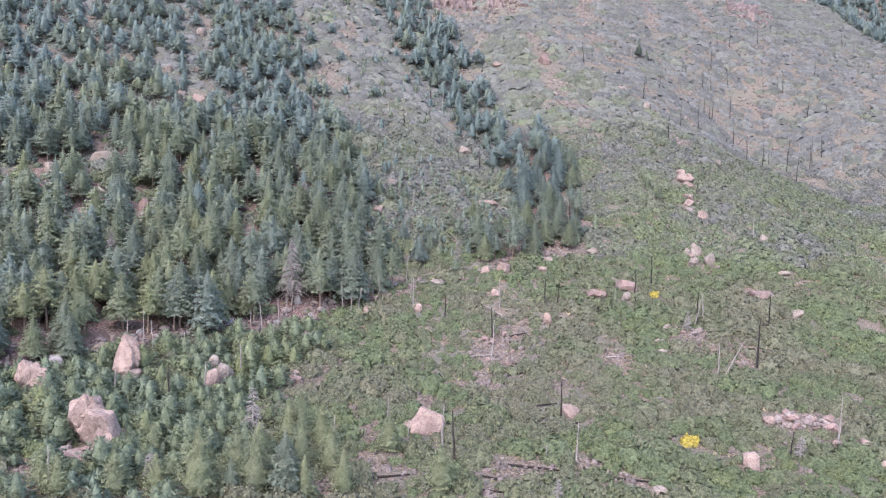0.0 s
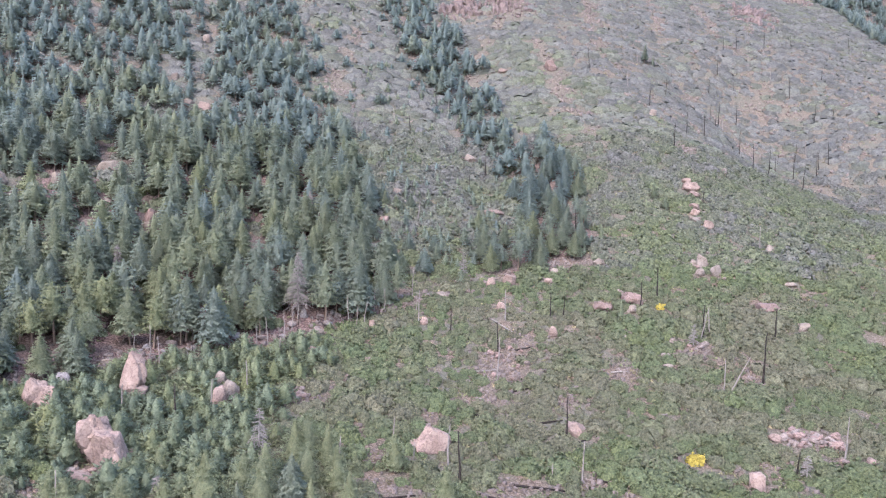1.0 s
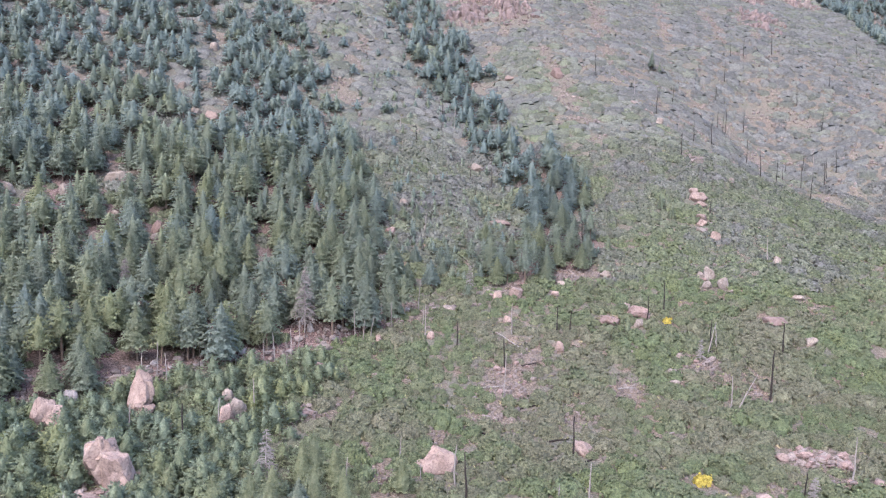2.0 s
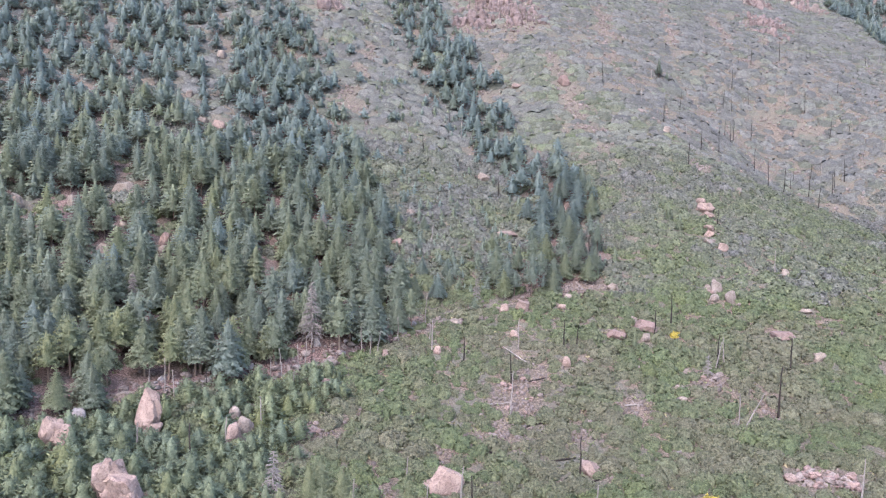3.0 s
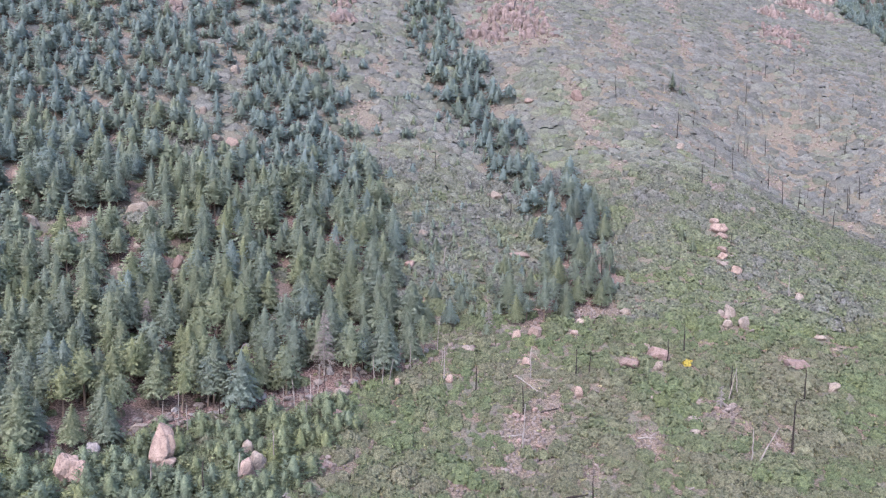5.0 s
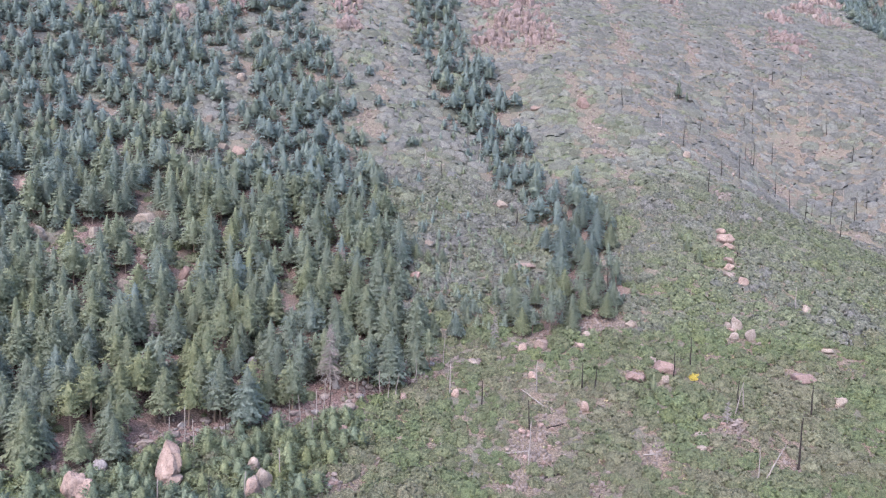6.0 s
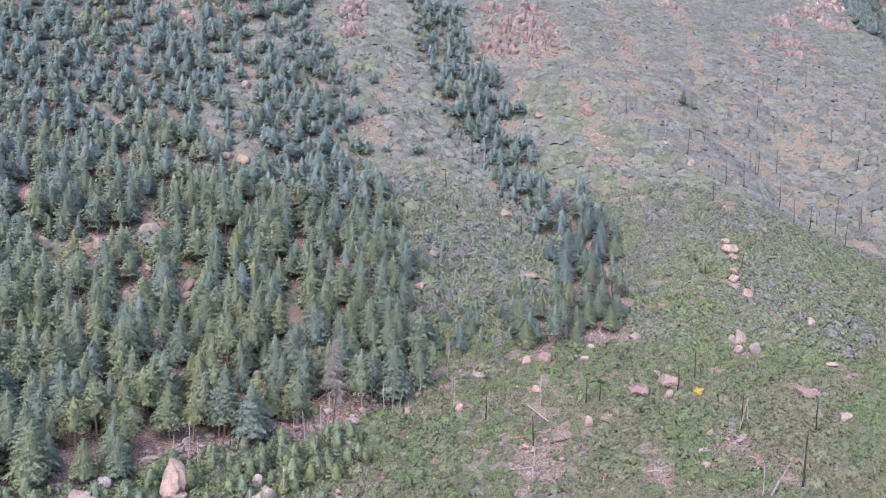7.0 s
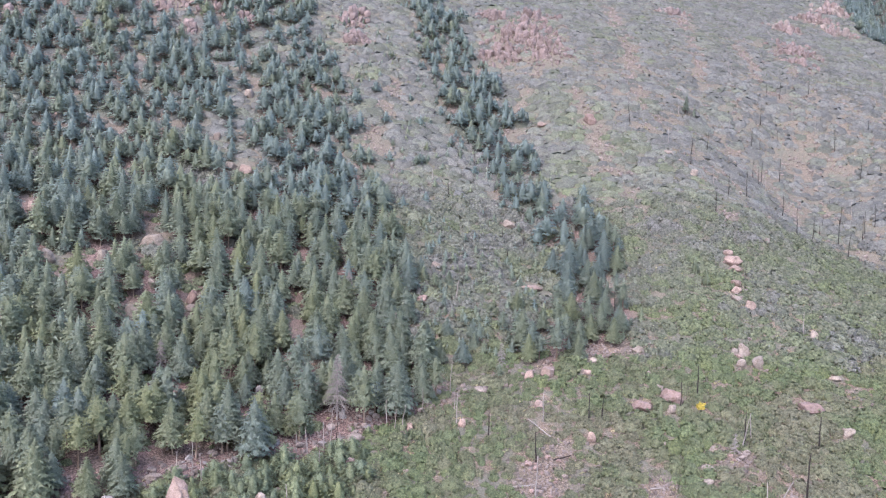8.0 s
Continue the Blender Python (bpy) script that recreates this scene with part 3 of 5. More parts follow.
def boulders():
    for i, (x, y, w, h, tone) in enumerate(ALL_ROCKS):
        if tone in ("big", "tall", "dome", "wedge"):
            continue
        big = w > 3.4
        bm = boulder_mesh(100 + i, w, w * (0.8 + 0.3 * ((i * 37) % 10) / 10), h * (1.3 if tone != "slab" else 0.9), detail=4 if big else 3, facets=6 + i % 4, taper=0.12 + 0.2 * ((i * 53) % 10) / 10)
        ob = new("boulder", finish(bm, "boulder", ROCK[tone if tone in ROCK else "pink"], 0.2))
        put_on(ob, x, y + w * 0.05, (i * 2.39) % 0.8 - 0.4, sink=h * 0.45)
        tagged(ob, WORDS.get(tone, WORDS["pink"]) if tone != "slab" else "flat pink granite slab beside a split boulder", "boulder", group="boulders on the slope")


def lobes(name, label, x, y, pieces, cut=0.66):
    """One boulder of several lobes: seed, place in it, size, turn."""
    bm = bmesh.new()
    for seed, at, size, turn, taper in pieces:
        one = boulder_mesh(seed, *size, detail=4, facets=7, taper=taper, cut=cut)
        bmesh.ops.transform(one, matrix=Matrix.Translation(at) @ Matrix.Rotation(turn, 4, "Z"), verts=one.verts)
        tmp = bpy.data.meshes.new("lobe")
        one.to_mesh(tmp)
        one.free()
        bm.from_mesh(tmp)
        bpy.data.meshes.remove(tmp)
    ob = new(name, finish(bm, name, ROCK["pink"]))
    put_on(ob, x, y, sink=2.0)
    return tagged(ob, label, "boulder", group="boulders on the slope")


boulders()
BIG, TALL, WEDGE, DOME = ALL_ROCKS[0], ALL_ROCKS[3], ALL_ROCKS[4], ALL_ROCKS[10]
lobes("boulder", "huge pink granite boulder split by a diagonal crack", BIG[0] - 0.6, BIG[1] + 0.9,
      [(11, (-1.4, 0.9, 0.0), (5.0, 4.8, 8.3), 0.25, 0.1), (12, (1.4, -0.5, 0.2), (5.2, 4.6, 6.5), -0.2, -0.05), (13, (-0.4, 0.5, 4.7), (4.2, 3.4, 2.6), 0.5, 0.2), (14, (-1.5, 0.6, 7.7), (1.5, 1.1, 0.7), 0.1, 0.2)])
lobes("boulder", "tall upright pink granite boulder resting on a base block", TALL[0], TALL[1] - 0.2,
      [(21, (-0.2, 0.1, -0.6), (5.0, 4.2, 4.9), 0.2, -0.05), (25, (0.1, 0, 1.9), (5.4, 4.2, 7.4), 0.0, 0.58), (23, (0.7, 0.1, 3.1), (3.0, 2.6, 4.6), 0.3, 0.3)])


lobes("boulder", "wedge-shaped pink granite boulder sunk among saplings", WEDGE[0], WEDGE[1] + 0.4,
      [(33, (-0.5, 0.2, 0.0), (4.9, 4.2, 6.4), 0.1, 0.3), (34, (0.9, 0.5, 0.3), (4.2, 3.4, 5.0), -0.15, 0.1)])
lobes("boulder", "smooth domed pink granite boulder with a pointed end", DOME[0] + 0.2, DOME[1] + 0.6,
      [(41, (0.4, 0.3, 0.0), (8.2, 5.6, 5.7), 0.1, 0.5), (42, (-2.1, 0.1, 0.5), (4.8, 3.6, 3.3), 0.1, 0.45)], 0.86)


def rubble(rng, x, y, size):
    """Cheap angular stones, joined: 12 quads each."""
    base = np.array([(-1, -1, -1), (1, -1, -1), (1, 1, -1), (-1, 1, -1), (-1, -1, 1), (1, -1, 1), (1, 1, 1), (-1, 1, 1)], float) * 0.5
    fq = np.array([(0, 3, 2, 1), (4, 5, 6, 7), (0, 1, 5, 4), (1, 2, 6, 5), (2, 3, 7, 6), (3, 0, 4, 7)])
    n = len(x)
    v = base[None] * rng.uniform(0.6, 1.25, (n, 1, 3)) * (1 + rng.uniform(-0.3, 0.3, (n, 8, 3)))
    v[:, 4:, :2] *= rng.uniform(0.5, 0.95, (n, 1, 1))
    t = rng.uniform(0, 6.28, n)
    c, s = np.cos(t)[:, None], np.sin(t)[:, None]
    tip = rng.uniform(-0.4, 0.4, n)[:, None]
    vx, vy, vz = v[..., 0] * c - v[..., 1] * s, v[..., 0] * s + v[..., 1] * c, v[..., 2] * 0.75
    vz = vz + vx * tip
    sz = size[:, None]
    out = np.stack([vx * sz + x[:, None], vy * sz + y[:, None], vz * sz + land(x, y)[:, None] + sz * 0.15], -1)
    return out.reshape(-1, 3), (fq[None] + (np.arange(n) * 8)[:, None, None]).reshape(-1, 4)


def stones():
    rng = np.random.default_rng(5)
    x, y = scatter(rng, -80, 90, 95, 225, 0.64, lambda a, b: np.clip(bare(a, b) * 0.95 + 0.05 + 0.35 * smooth(-6, 0, b - foot(a)) * smooth(12, 4, b - foot(a)) * (a < 45), 0, 1))
    size = (0.18 + 0.75 * rng.uniform(size=len(x)) ** 3) * (1 + 0.3 * smooth(-5, 0, y - foot(x)) * smooth(14, 6, y - foot(x)) * (x < 10))
    v, q = rubble(rng, x, y, size)
    ob = new("loose_stones", mesh_np("loose_stones", v, q, ROCK["scree"]))
    tagged(ob, "loose pinkish stones scattered over bare soil", "stones", kind="stuff")
    x, y = scatter(rng, -220, 250, 222, 560, 1.2, lambda a, b: np.clip(bare(a, b) * 1.1 - 0.05 + 0.02 * smooth(300, 420, b) + 0.05 * east(a, b) + 0.2 * smooth(-6, 2, a - x_at(EDGE, b)) * smooth(4, -2, a - x_at(STRIP_L, b)) * (b < 400), 0, 1))
    size = 0.3 + 1.0 * rng.uniform(size=len(x)) ** 2.5
    v, q = rubble(rng, x, y, size)
    ob = new("scree", mesh_np("scree", v, q, ROCK["scree"]))
    tagged(ob, "reddish scree and rubble on the upper slope", "scree", kind="stuff")


def stone_pile():
    """The heap of broken blocks, stone by stone."""
    rng = np.random.default_rng(15)
    for cx, cy, rx, ry, count in ((59.6, 138.4, 3.3, 2.6, 62), (64.6, 137.6, 1.9, 2.3, 34), (-46.5, 109.6, 3.4, 1.3, 18), (64.8, 131.6, 1.6, 1.2, 9), (12.5, 166.5, 3.6, 4.0, 16), (12, 158, 3.0, 5.0, 8), (53, 175, 2.2, 2.0, 10), (73.5, 252, 2.4, 11.0, 30), (66, 213, 4.0, 3.5, 14), (32, 213, 7.0, 2.5, 16), (-25, 145, 2.0, 2.2, 12)):
        for i in range(count):
            x, y = cx + rng.uniform(-rx, rx), cy + rng.uniform(-ry, ry)
            s = (0.4 + 1.1 * rng.uniform() ** 2.0) * (1 if count > 9 else 0.8)
            bm = boulder_mesh(int(rng.integers(1000, 9000)), s * 1.3, s, s * 0.85, rough=0.16, detail=1, facets=6)
            ob = new("stone", finish(bm, "stone", ROCK["scree" if rng.uniform() < 0.5 else "red"], 0.1))
            put_on(ob, x, y, rng.uniform(0, 6.28), sink=s * 0.12)
            ob.matrix_basis = ob.matrix_basis @ Euler((rng.uniform(-0.5, 0.5), rng.uniform(-0.5, 0.5), 0)).to_matrix().to_4x4()
            tagged(ob, "broken pink granite block in a rubble heap", "stone", group="rubble heap")
    for i in range(46):
        x = rng.uniform(-58, -8)
        y, s = foot(x) + rng.uniform(-2, 8), 0.6 + 1.3 * rng.uniform() ** 2
        bm = boulder_mesh(int(rng.integers(1000, 9000)), s * 1.4, s, s * 0.8, rough=0.16, detail=1, facets=6)
        ob = put_on(new("stone", finish(bm, "stone", ROCK["scree" if rng.uniform() < 0.6 else "grey"], 0.1)), x, y, rng.uniform(0, 6.28), sink=s * 0.15)
        tagged(ob, "greyish granite stone in red needle litter", "stone", group="stones at the foot of the forest")


stones()
stone_pile()


# ---- red crags near the top ----
def crag(x, y, w, d, h, seed, tone="red"):
    """A broken outcrop: jointed upright blocks of many sizes stepping up the slope."""
    rng = np.random.default_rng(seed)
    root = new("rock_outcrop")
    root.location = (x, y, float(land(x, y)))
    for i in range(int(w * d / 5.0) + 8):
        px, py = np.clip(rng.normal(0, w * 0.32), -w * 0.65, w * 0.65), np.clip(rng.normal(0, d * 0.38), -d * 0.8, d * 0.8)
        fall = max(0.35, 1 - abs(px) / (w * 0.65))
        bw = (1.0 + 3.6 * rng.uniform() ** 2) * (0.6 + 0.4 * fall)
        bh = bw * rng.uniform(0.7, 2.0) * (0.7 + 0.06 * h * fall)
        bm = boulder_mesh(int(rng.integers(10, 9000)), bw, bw * rng.uniform(0.6, 1.1), bh, rough=0.14, detail=2, facets=5)
        ob = new("rock_block", finish(bm, "rock_block", ROCK["crag" if tone == "red" or rng.uniform() < 0.6 else "scree"], 0.12))
        ob.parent = root
        ob.matrix_basis = Matrix.LocRotScale((px, py, float(land(x + px, y + py)) - float(land(x, y)) - bh * 0.3), Euler((rng.uniform(-0.35, 0.2), rng.uniform(-0.3, 0.3), rng.uniform(0, 3))), None)
    return tagged(root, "jagged red granite outcrop breaking out of the slope", "outcrop", group="crags near the top")


for i, (x, y, w, d, h, tone) in enumerate(CRAGS):
    crag(x, y, w, d, h, 300 + i, tone)


# ---- conifers ----
def crown_heart(rng, h, radius, start, shape, inner, up):
    """The dense dark heart of a crown, round the trunk."""
    ring, levels = 8, np.array([0.0, 0.16, 0.4, 0.7, 0.95])
    rr = inner * radius * (1 - levels) ** shape * np.minimum(1.0, 0.6 + levels * 2.2)
    hv = np.concatenate([np.stack([np.cos(np.arange(ring) * 0.7854 + i) * r, np.sin(np.arange(ring) * 0.7854 + i) * r, np.full(ring, h * (start + (1 - start) * f))], 1) * rng.uniform(0.9, 1.1, (ring, 1))
                         for i, (r, f) in enumerate(zip(rr, levels))])
    hq = np.array([(i * ring + j, i * ring + (j + 1) % ring, (i + 1) * ring + (j + 1) % ring) for i in range(4) for j in range(ring)]
                  + [(i * ring + j, (i + 1) * ring + (j + 1) % ring, (i + 1) * ring + j) for i in range(4) for j in range(ring)])
    return hv, hq, hv * np.array([1, 1, 0]) / (inner * radius) * 0.9 + np.array([0, 0, up])


def bough_crown(rng, h, radius, start, whorls, arms, steps, droop=0.3, shape=1.0, inner=0.5, fluff=2, broad=1.0, up=0.6):
    """Whorls of drooping boughs in tiers: each a flat spray of side sprigs that narrows to its tip, with a few upright tufts on it."""
    tri, out_way = [], []
    for i in range(whorls):
        f = min(max((i + rng.uniform(-0.25, 0.25)) / whorls, 0.0), 0.97)
        z0 = h * (start + (1 - start) * f)
        reach = (radius * (1 - f) ** shape * min(1.0, 0.8 + 1.6 * f) + 0.05 * radius) * rng.uniform(0.88, 1.08)
        n = max(4, int(round(arms * (1 - 0.55 * f))))
        base = rng.uniform(0, 6.28)
        for j in range(n):
            if rng.uniform() < 0.07:
                continue
            a = base + (j + rng.uniform(-0.3, 0.3)) * 6.283 / n
            ln = reach * rng.uniform(0.76, 1.16)
            out, side = np.array([math.cos(a), math.sin(a), 0.0]), np.array([-math.sin(a), math.cos(a), 0.0])
            rise = 0.05 + 0.4 * f + rng.uniform(-0.06, 0.1)

            def at(g, off=0.0):
                return out * (ln * g) + side * off + np.array([0, 0, z0 + rise * ln * g - droop * ln * g * g - 0.4 * abs(off)])
            for g in steps:
                for sgn in (-1, 1):
                    w = broad * (0.17 * ln + 0.05 * radius) * rng.uniform(0.75, 1.3)
                    tri.append((at(g - 0.2 * broad), at(g + 0.05 * broad), at(g + rng.uniform(0.0, 0.14), sgn * w)))
            tri.append((at(0.8, -0.07 * ln - 0.05), at(0.8, 0.07 * ln + 0.05), at(1.08)))
            for i_tuft in range(fluff):
                g, off, hh = rng.uniform(0.6, 1.0), rng.normal(0, 0.13) * ln, broad * (0.06 * ln + 0.05 * radius) * rng.uniform(0.8, 1.5)
                p, turned = at(g, off), rng.uniform(0, 6.28)
                tw = np.array([math.cos(turned), math.sin(turned), 0.0]) * hh
                tri.append((p - tw, p + tw, p + out * hh * 0.4 + np.array([0, 0, hh * (0.8 if i_tuft % 2 else -1.0)])))
            out_way += [out] * (2 * len(steps) + 1 + fluff)
    tri.append((np.array([-0.03 * radius, 0, h * 0.93]), np.array([0.03 * radius, 0, h * 0.93]), np.array([0, 0, h * 1.03])))
    out_way.append(np.array([0, -0.6, 0.4]))
    v, way = np.array(tri), np.array(out_way)
    sn = way * 0.7 + np.array([0, 0, up]) * (0.3 + 1.3 * v[:, 2, 2:] / h) + rng.normal(0, 0.2, way.shape)
    heart = crown_heart(rng, h, radius, start, shape, inner, 0.25)
    v, q, nn = merge([heart, (face_out(v.reshape(-1, 3), sn), np.arange(3 * len(v)).reshape(-1, 3), np.repeat(sn, 3, axis=0))])
    return v, q, nn / np.linalg.norm(nn, axis=1, keepdims=True)


def tufted_crown(rng, h, radius, start, whorls, arms, tufts, size, droop=0.25, shape=1.0, inner=0.5, up=0.34):
    """Whorls of boughs carrying many small needle tufts, thicker towards the tips, round a dense heart."""
    at, turned, big = [], [], []
    for i in range(whorls):
        f = min(max((i + rng.uniform(-0.4, 0.4)) / whorls, 0.0), 0.98)
        reach = radius * ((1 - f) ** (0.8 * shape)) * min(1.0, 0.75 + f * 2.2) + 0.05
        n = max(4, int(round(arms * (1 - 0.45 * f))))
        base = rng.uniform(0, 6.28)
        for j in range(n):
            if rng.uniform() < 0.08:
                continue
            a = base + (j + rng.uniform(-0.3, 0.3)) * 6.283 / n
            ln = reach * rng.uniform(0.68, 1.15)
            out, side = np.array([math.cos(a), math.sin(a), 0.0]), np.array([-math.sin(a), math.cos(a), 0.0])
            m = max(2 if tufts < 5 else 4, int(tufts * (0.4 + 0.6 * ln / radius)))
            g = rng.uniform(0.1, 1.0, m) ** 0.5
            lat = rng.normal(0, 0.30, m) * ln * (1.15 - g) + rng.normal(0, 0.05, m)
            z = h * (start + (1 - start) * f) + (rng.uniform(0.0, 0.18) + 0.25 * f) * ln * g - droop * 1.3 * ln * g * g - 0.12 * np.abs(lat) + rng.normal(0, 0.05, m)
            p = out * (ln * g)[:, None] + side * lat[:, None]
            p[:, 2] = z
            at.append(p)
            big.append(np.full(m, min(1.0, 0.5 + 0.35 * ln)))
            turned.append(np.array([0, 0, 0.8]) + out * 0.3 + rng.normal(0, 0.55, (m, 3)))
    p, nn = np.concatenate(at), np.concatenate(turned)
    v, q, nn = leaves(rng, p, nn, size * np.concatenate(big) * rng.uniform(0.65, 1.4, len(p)), 0.55)
    sn = p * np.array([1, 1, 0]) / radius * 1.0 + rng.normal(0, 0.13, p.shape) + np.array([0, 0, up]) + np.array([0, 0, 0.83]) * (p[:, 2:] / h)
    hv, hq, hn = crown_heart(rng, h, radius, start, shape, inner, up)
    v, q, nn = merge([(hv, hq, hn), (face_out(v, sn), q, np.repeat(sn, 3, axis=0))])
    return v, q, nn / np.linalg.norm(nn, axis=1, keepdims=True)


def trunk_of(h, r, rng, sides=7):
    z = np.linspace(-0.4, h * 0.96, 6)
    sway = np.cumsum(rng.normal(0, 0.012 * h, 6)) * 0.4
    return tube(np.stack([sway - sway[0], np.zeros(6), z], 1), r * np.linspace(1.15, 0.12, 6), sides)


# height, radius, bare share of the trunk, pointedness, open pine crown
KINDS = [(11.0, 3.1, 0.20, 1.0, 0), (9.6, 2.9, 0.18, 1.0, 0), (11.6, 3.0, 0.36, 0.75, 1), (8.8, 2.7, 0.14, 1.0, 0), (10.6, 2.8, 0.22, 1.05, 0), (10.2, 2.9, 0.40, 0.65, 1), (8.2, 2.6, 0.14, 1.0, 0), (12.0, 3.1, 0.27, 1.0, 0)]


def conifer_proto(k):
    rng = np.random.default_rng(700 + k)
    h, r, start, shape, pine = KINDS[k]
    root = new("conifer")
    tv, tq = trunk_of(h, 0.15 + 0.008 * h, rng)
    stem = new("trunk", mesh_np("trunk", tv, tq, bark, smooth_faces=True))
    stem.parent = root
    if pine:
        cv, cq, cn = tufted_crown(rng, h, r * 1.3, start, int(h * 1.1), 9, 16, 0.27, 0.18, shape, 0.45, 0.42)
    else:
        cv, cq, cn = bough_crown(rng, h, r * 1.3, start, int(h * 1.6), 17, (0.56, 0.76, 0.95), 0.32, 0.9 * shape, 0.62, 3, 0.82)
    top = new("crown", mesh_np("crown", cv, cq, needle, normals=cn))
    top.parent = root
    tagged(root, "dark green conifer with a straight trunk and dense tapering crown", "conifer tree", group="conifers of the forest")
    return root


def conifers():
    rng = np.random.default_rng(77)
    protos = [conifer_proto(k) for k in range(len(KINDS))]
    x, y = scatter(rng, -320, 490, 90, 860, 4.85, lambda a, b: forest(a, b) * (1 - 0.08 * smooth(270, 300, b)) * (1 - 0.85 * bare(a, b)) * 0.97)
    ok = np.ones(len(x), bool)
    for bx, by, bw, bh, tone in ALL_ROCKS:
        deep = 4.5 + 2.4 * bh
        ok &= ~((np.abs(x - bx * y / by) < bw * 0.5 + 1.2) & (y < by + bw * 0.6 + 1) & (y > by - (deep if by > 150 else 2)))
    for dx, dy in ((-31.5, 178.0), (-73.5, 187.0)):
        ok &= ~((np.abs(x - dx) < 3.2) & (y > dy - 12) & (y < dy + 2))
    x, y = x[ok], y[ok]
    up = y - foot(x)
    order = np.argsort(up + 1000 * (x > 45))
    x, y = x[order], y[order]
    n = len(x)
    k = rng.integers(0, len(KINDS), n)
    scale = 0.62 + 0.56 * rng.uniform(size=n) ** 0.8
    small = (x > x_at(EDGE, y) + 5) & (x < x_at(STRIP_L, y) + 1)
    scale = np.where(small, scale * 0.6, scale) * (1 - 0.16 * np.maximum(smooth(250, 300, y), smooth(10, 16, x)))
    turn = rng.uniform(0, 6.28, n)
    # Tint also falls with y, painting haze on as bluer needles.
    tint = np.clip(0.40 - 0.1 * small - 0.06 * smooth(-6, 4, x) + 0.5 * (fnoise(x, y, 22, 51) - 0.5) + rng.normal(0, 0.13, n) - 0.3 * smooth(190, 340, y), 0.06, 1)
    for gx, gy in ((-55.6, 160.6), (-46.8, 165.0), (-75, 146)):
        pine = np.argmin((x - gx) ** 2 + (y - gy) ** 2)
        tint[pine], k[pine], scale[pine] = 0.8, 5, 0.95
    near = 230
    used = set()
    for i in range(near):
        src = protos[k[i]]
        m = Matrix.LocRotScale((x[i], y[i], float(land(x[i], y[i]))), Euler((rng.normal(0, 0.02), rng.normal(0, 0.02), turn[i])), None)
        ob = src if k[i] not in used else copy_thing(src, m)
        used.add(k[i])
        ob.matrix_basis = m @ Matrix.Diagonal((scale[i], scale[i], scale[i], 1))
        for part_ob in ob.children:
            part_ob["tint"] = float(tint[i])
        if tint[i] > 0.75:
            tagged(ob, "yellowish green conifer with a straight trunk and tapering crown")
        elif tint[i] < 0.12:
            tagged(ob, "blue-green conifer with a straight trunk and tapering crown")
    rest = np.arange(n) >= near
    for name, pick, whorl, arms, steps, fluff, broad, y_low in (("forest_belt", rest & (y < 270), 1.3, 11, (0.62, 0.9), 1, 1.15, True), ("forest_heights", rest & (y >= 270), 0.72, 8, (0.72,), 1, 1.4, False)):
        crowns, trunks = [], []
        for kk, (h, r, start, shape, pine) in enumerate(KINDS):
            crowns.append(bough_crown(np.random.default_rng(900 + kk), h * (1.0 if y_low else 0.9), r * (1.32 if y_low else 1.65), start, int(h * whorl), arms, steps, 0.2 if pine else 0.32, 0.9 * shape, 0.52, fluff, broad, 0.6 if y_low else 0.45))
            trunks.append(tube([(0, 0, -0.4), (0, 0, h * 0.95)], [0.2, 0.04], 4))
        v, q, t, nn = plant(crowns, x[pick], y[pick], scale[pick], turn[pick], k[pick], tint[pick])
        tagged(new(name, mesh_np(name, v, q, needle_far if y_low else needle_hazed, tint=t, normals=nn)), "dense dark conifer forest climbing the mountainside", "forest", kind="stuff")
        v, q, t, nn = plant(trunks, x[pick], y[pick], scale[pick], turn[pick], k[pick], tint[pick])
        tagged(new(name + "_wood", mesh_np(name + "_wood", v, q, bark)), "trunks of the conifer forest on the mountainside", "forest", kind="stuff")


def gap_firs():
    """Small blue-green firs scattered through the opening between the forest and the strip of trees."""
    rng = np.random.default_rng(78)
    x, y = scatter(rng, -110, 45, 208, 440, 3.1, lambda a, b: smooth(-9, -2, a - x_at(EDGE, b)) * smooth(6, 0, a - x_at(STRIP_R, b)) * smooth(4, 10, b - foot(a))
                   * (0.10 + 0.55 * smooth(0.46, 0.62, fnoise(a, b, 17, 29))) * (1 - 0.5 * smooth(300, 380, b)) * (1 - 0.8 * bare(a, b)))
    n = len(x)
    shapes = [bough_crown(np.random.default_rng(950 + i), 3.2, 1.55, 0.04, 6, 8, (0.72,), 0.25, 0.9, 0.5, 1, 1.7) for i in range(5)]
    tint = np.clip(0.28 + 0.5 * (fnoise(x, y, 15, 53) - 0.5) + rng.normal(0, 0.1, n), 0, 1)
    v, q, t, nn = plant(shapes, x, y, rng.uniform(0.55, 1.25, n), rng.uniform(0, 6.28, n), rng.integers(0, 5, n), tint, 0.05)
    tagged(new("small_firs", mesh_np("small_firs", v, q, needle_far, tint=t, normals=nn)), "small blue-green firs scattered between shrubs on the slope", "firs", kind="stuff")


conifers()
gap_firs()


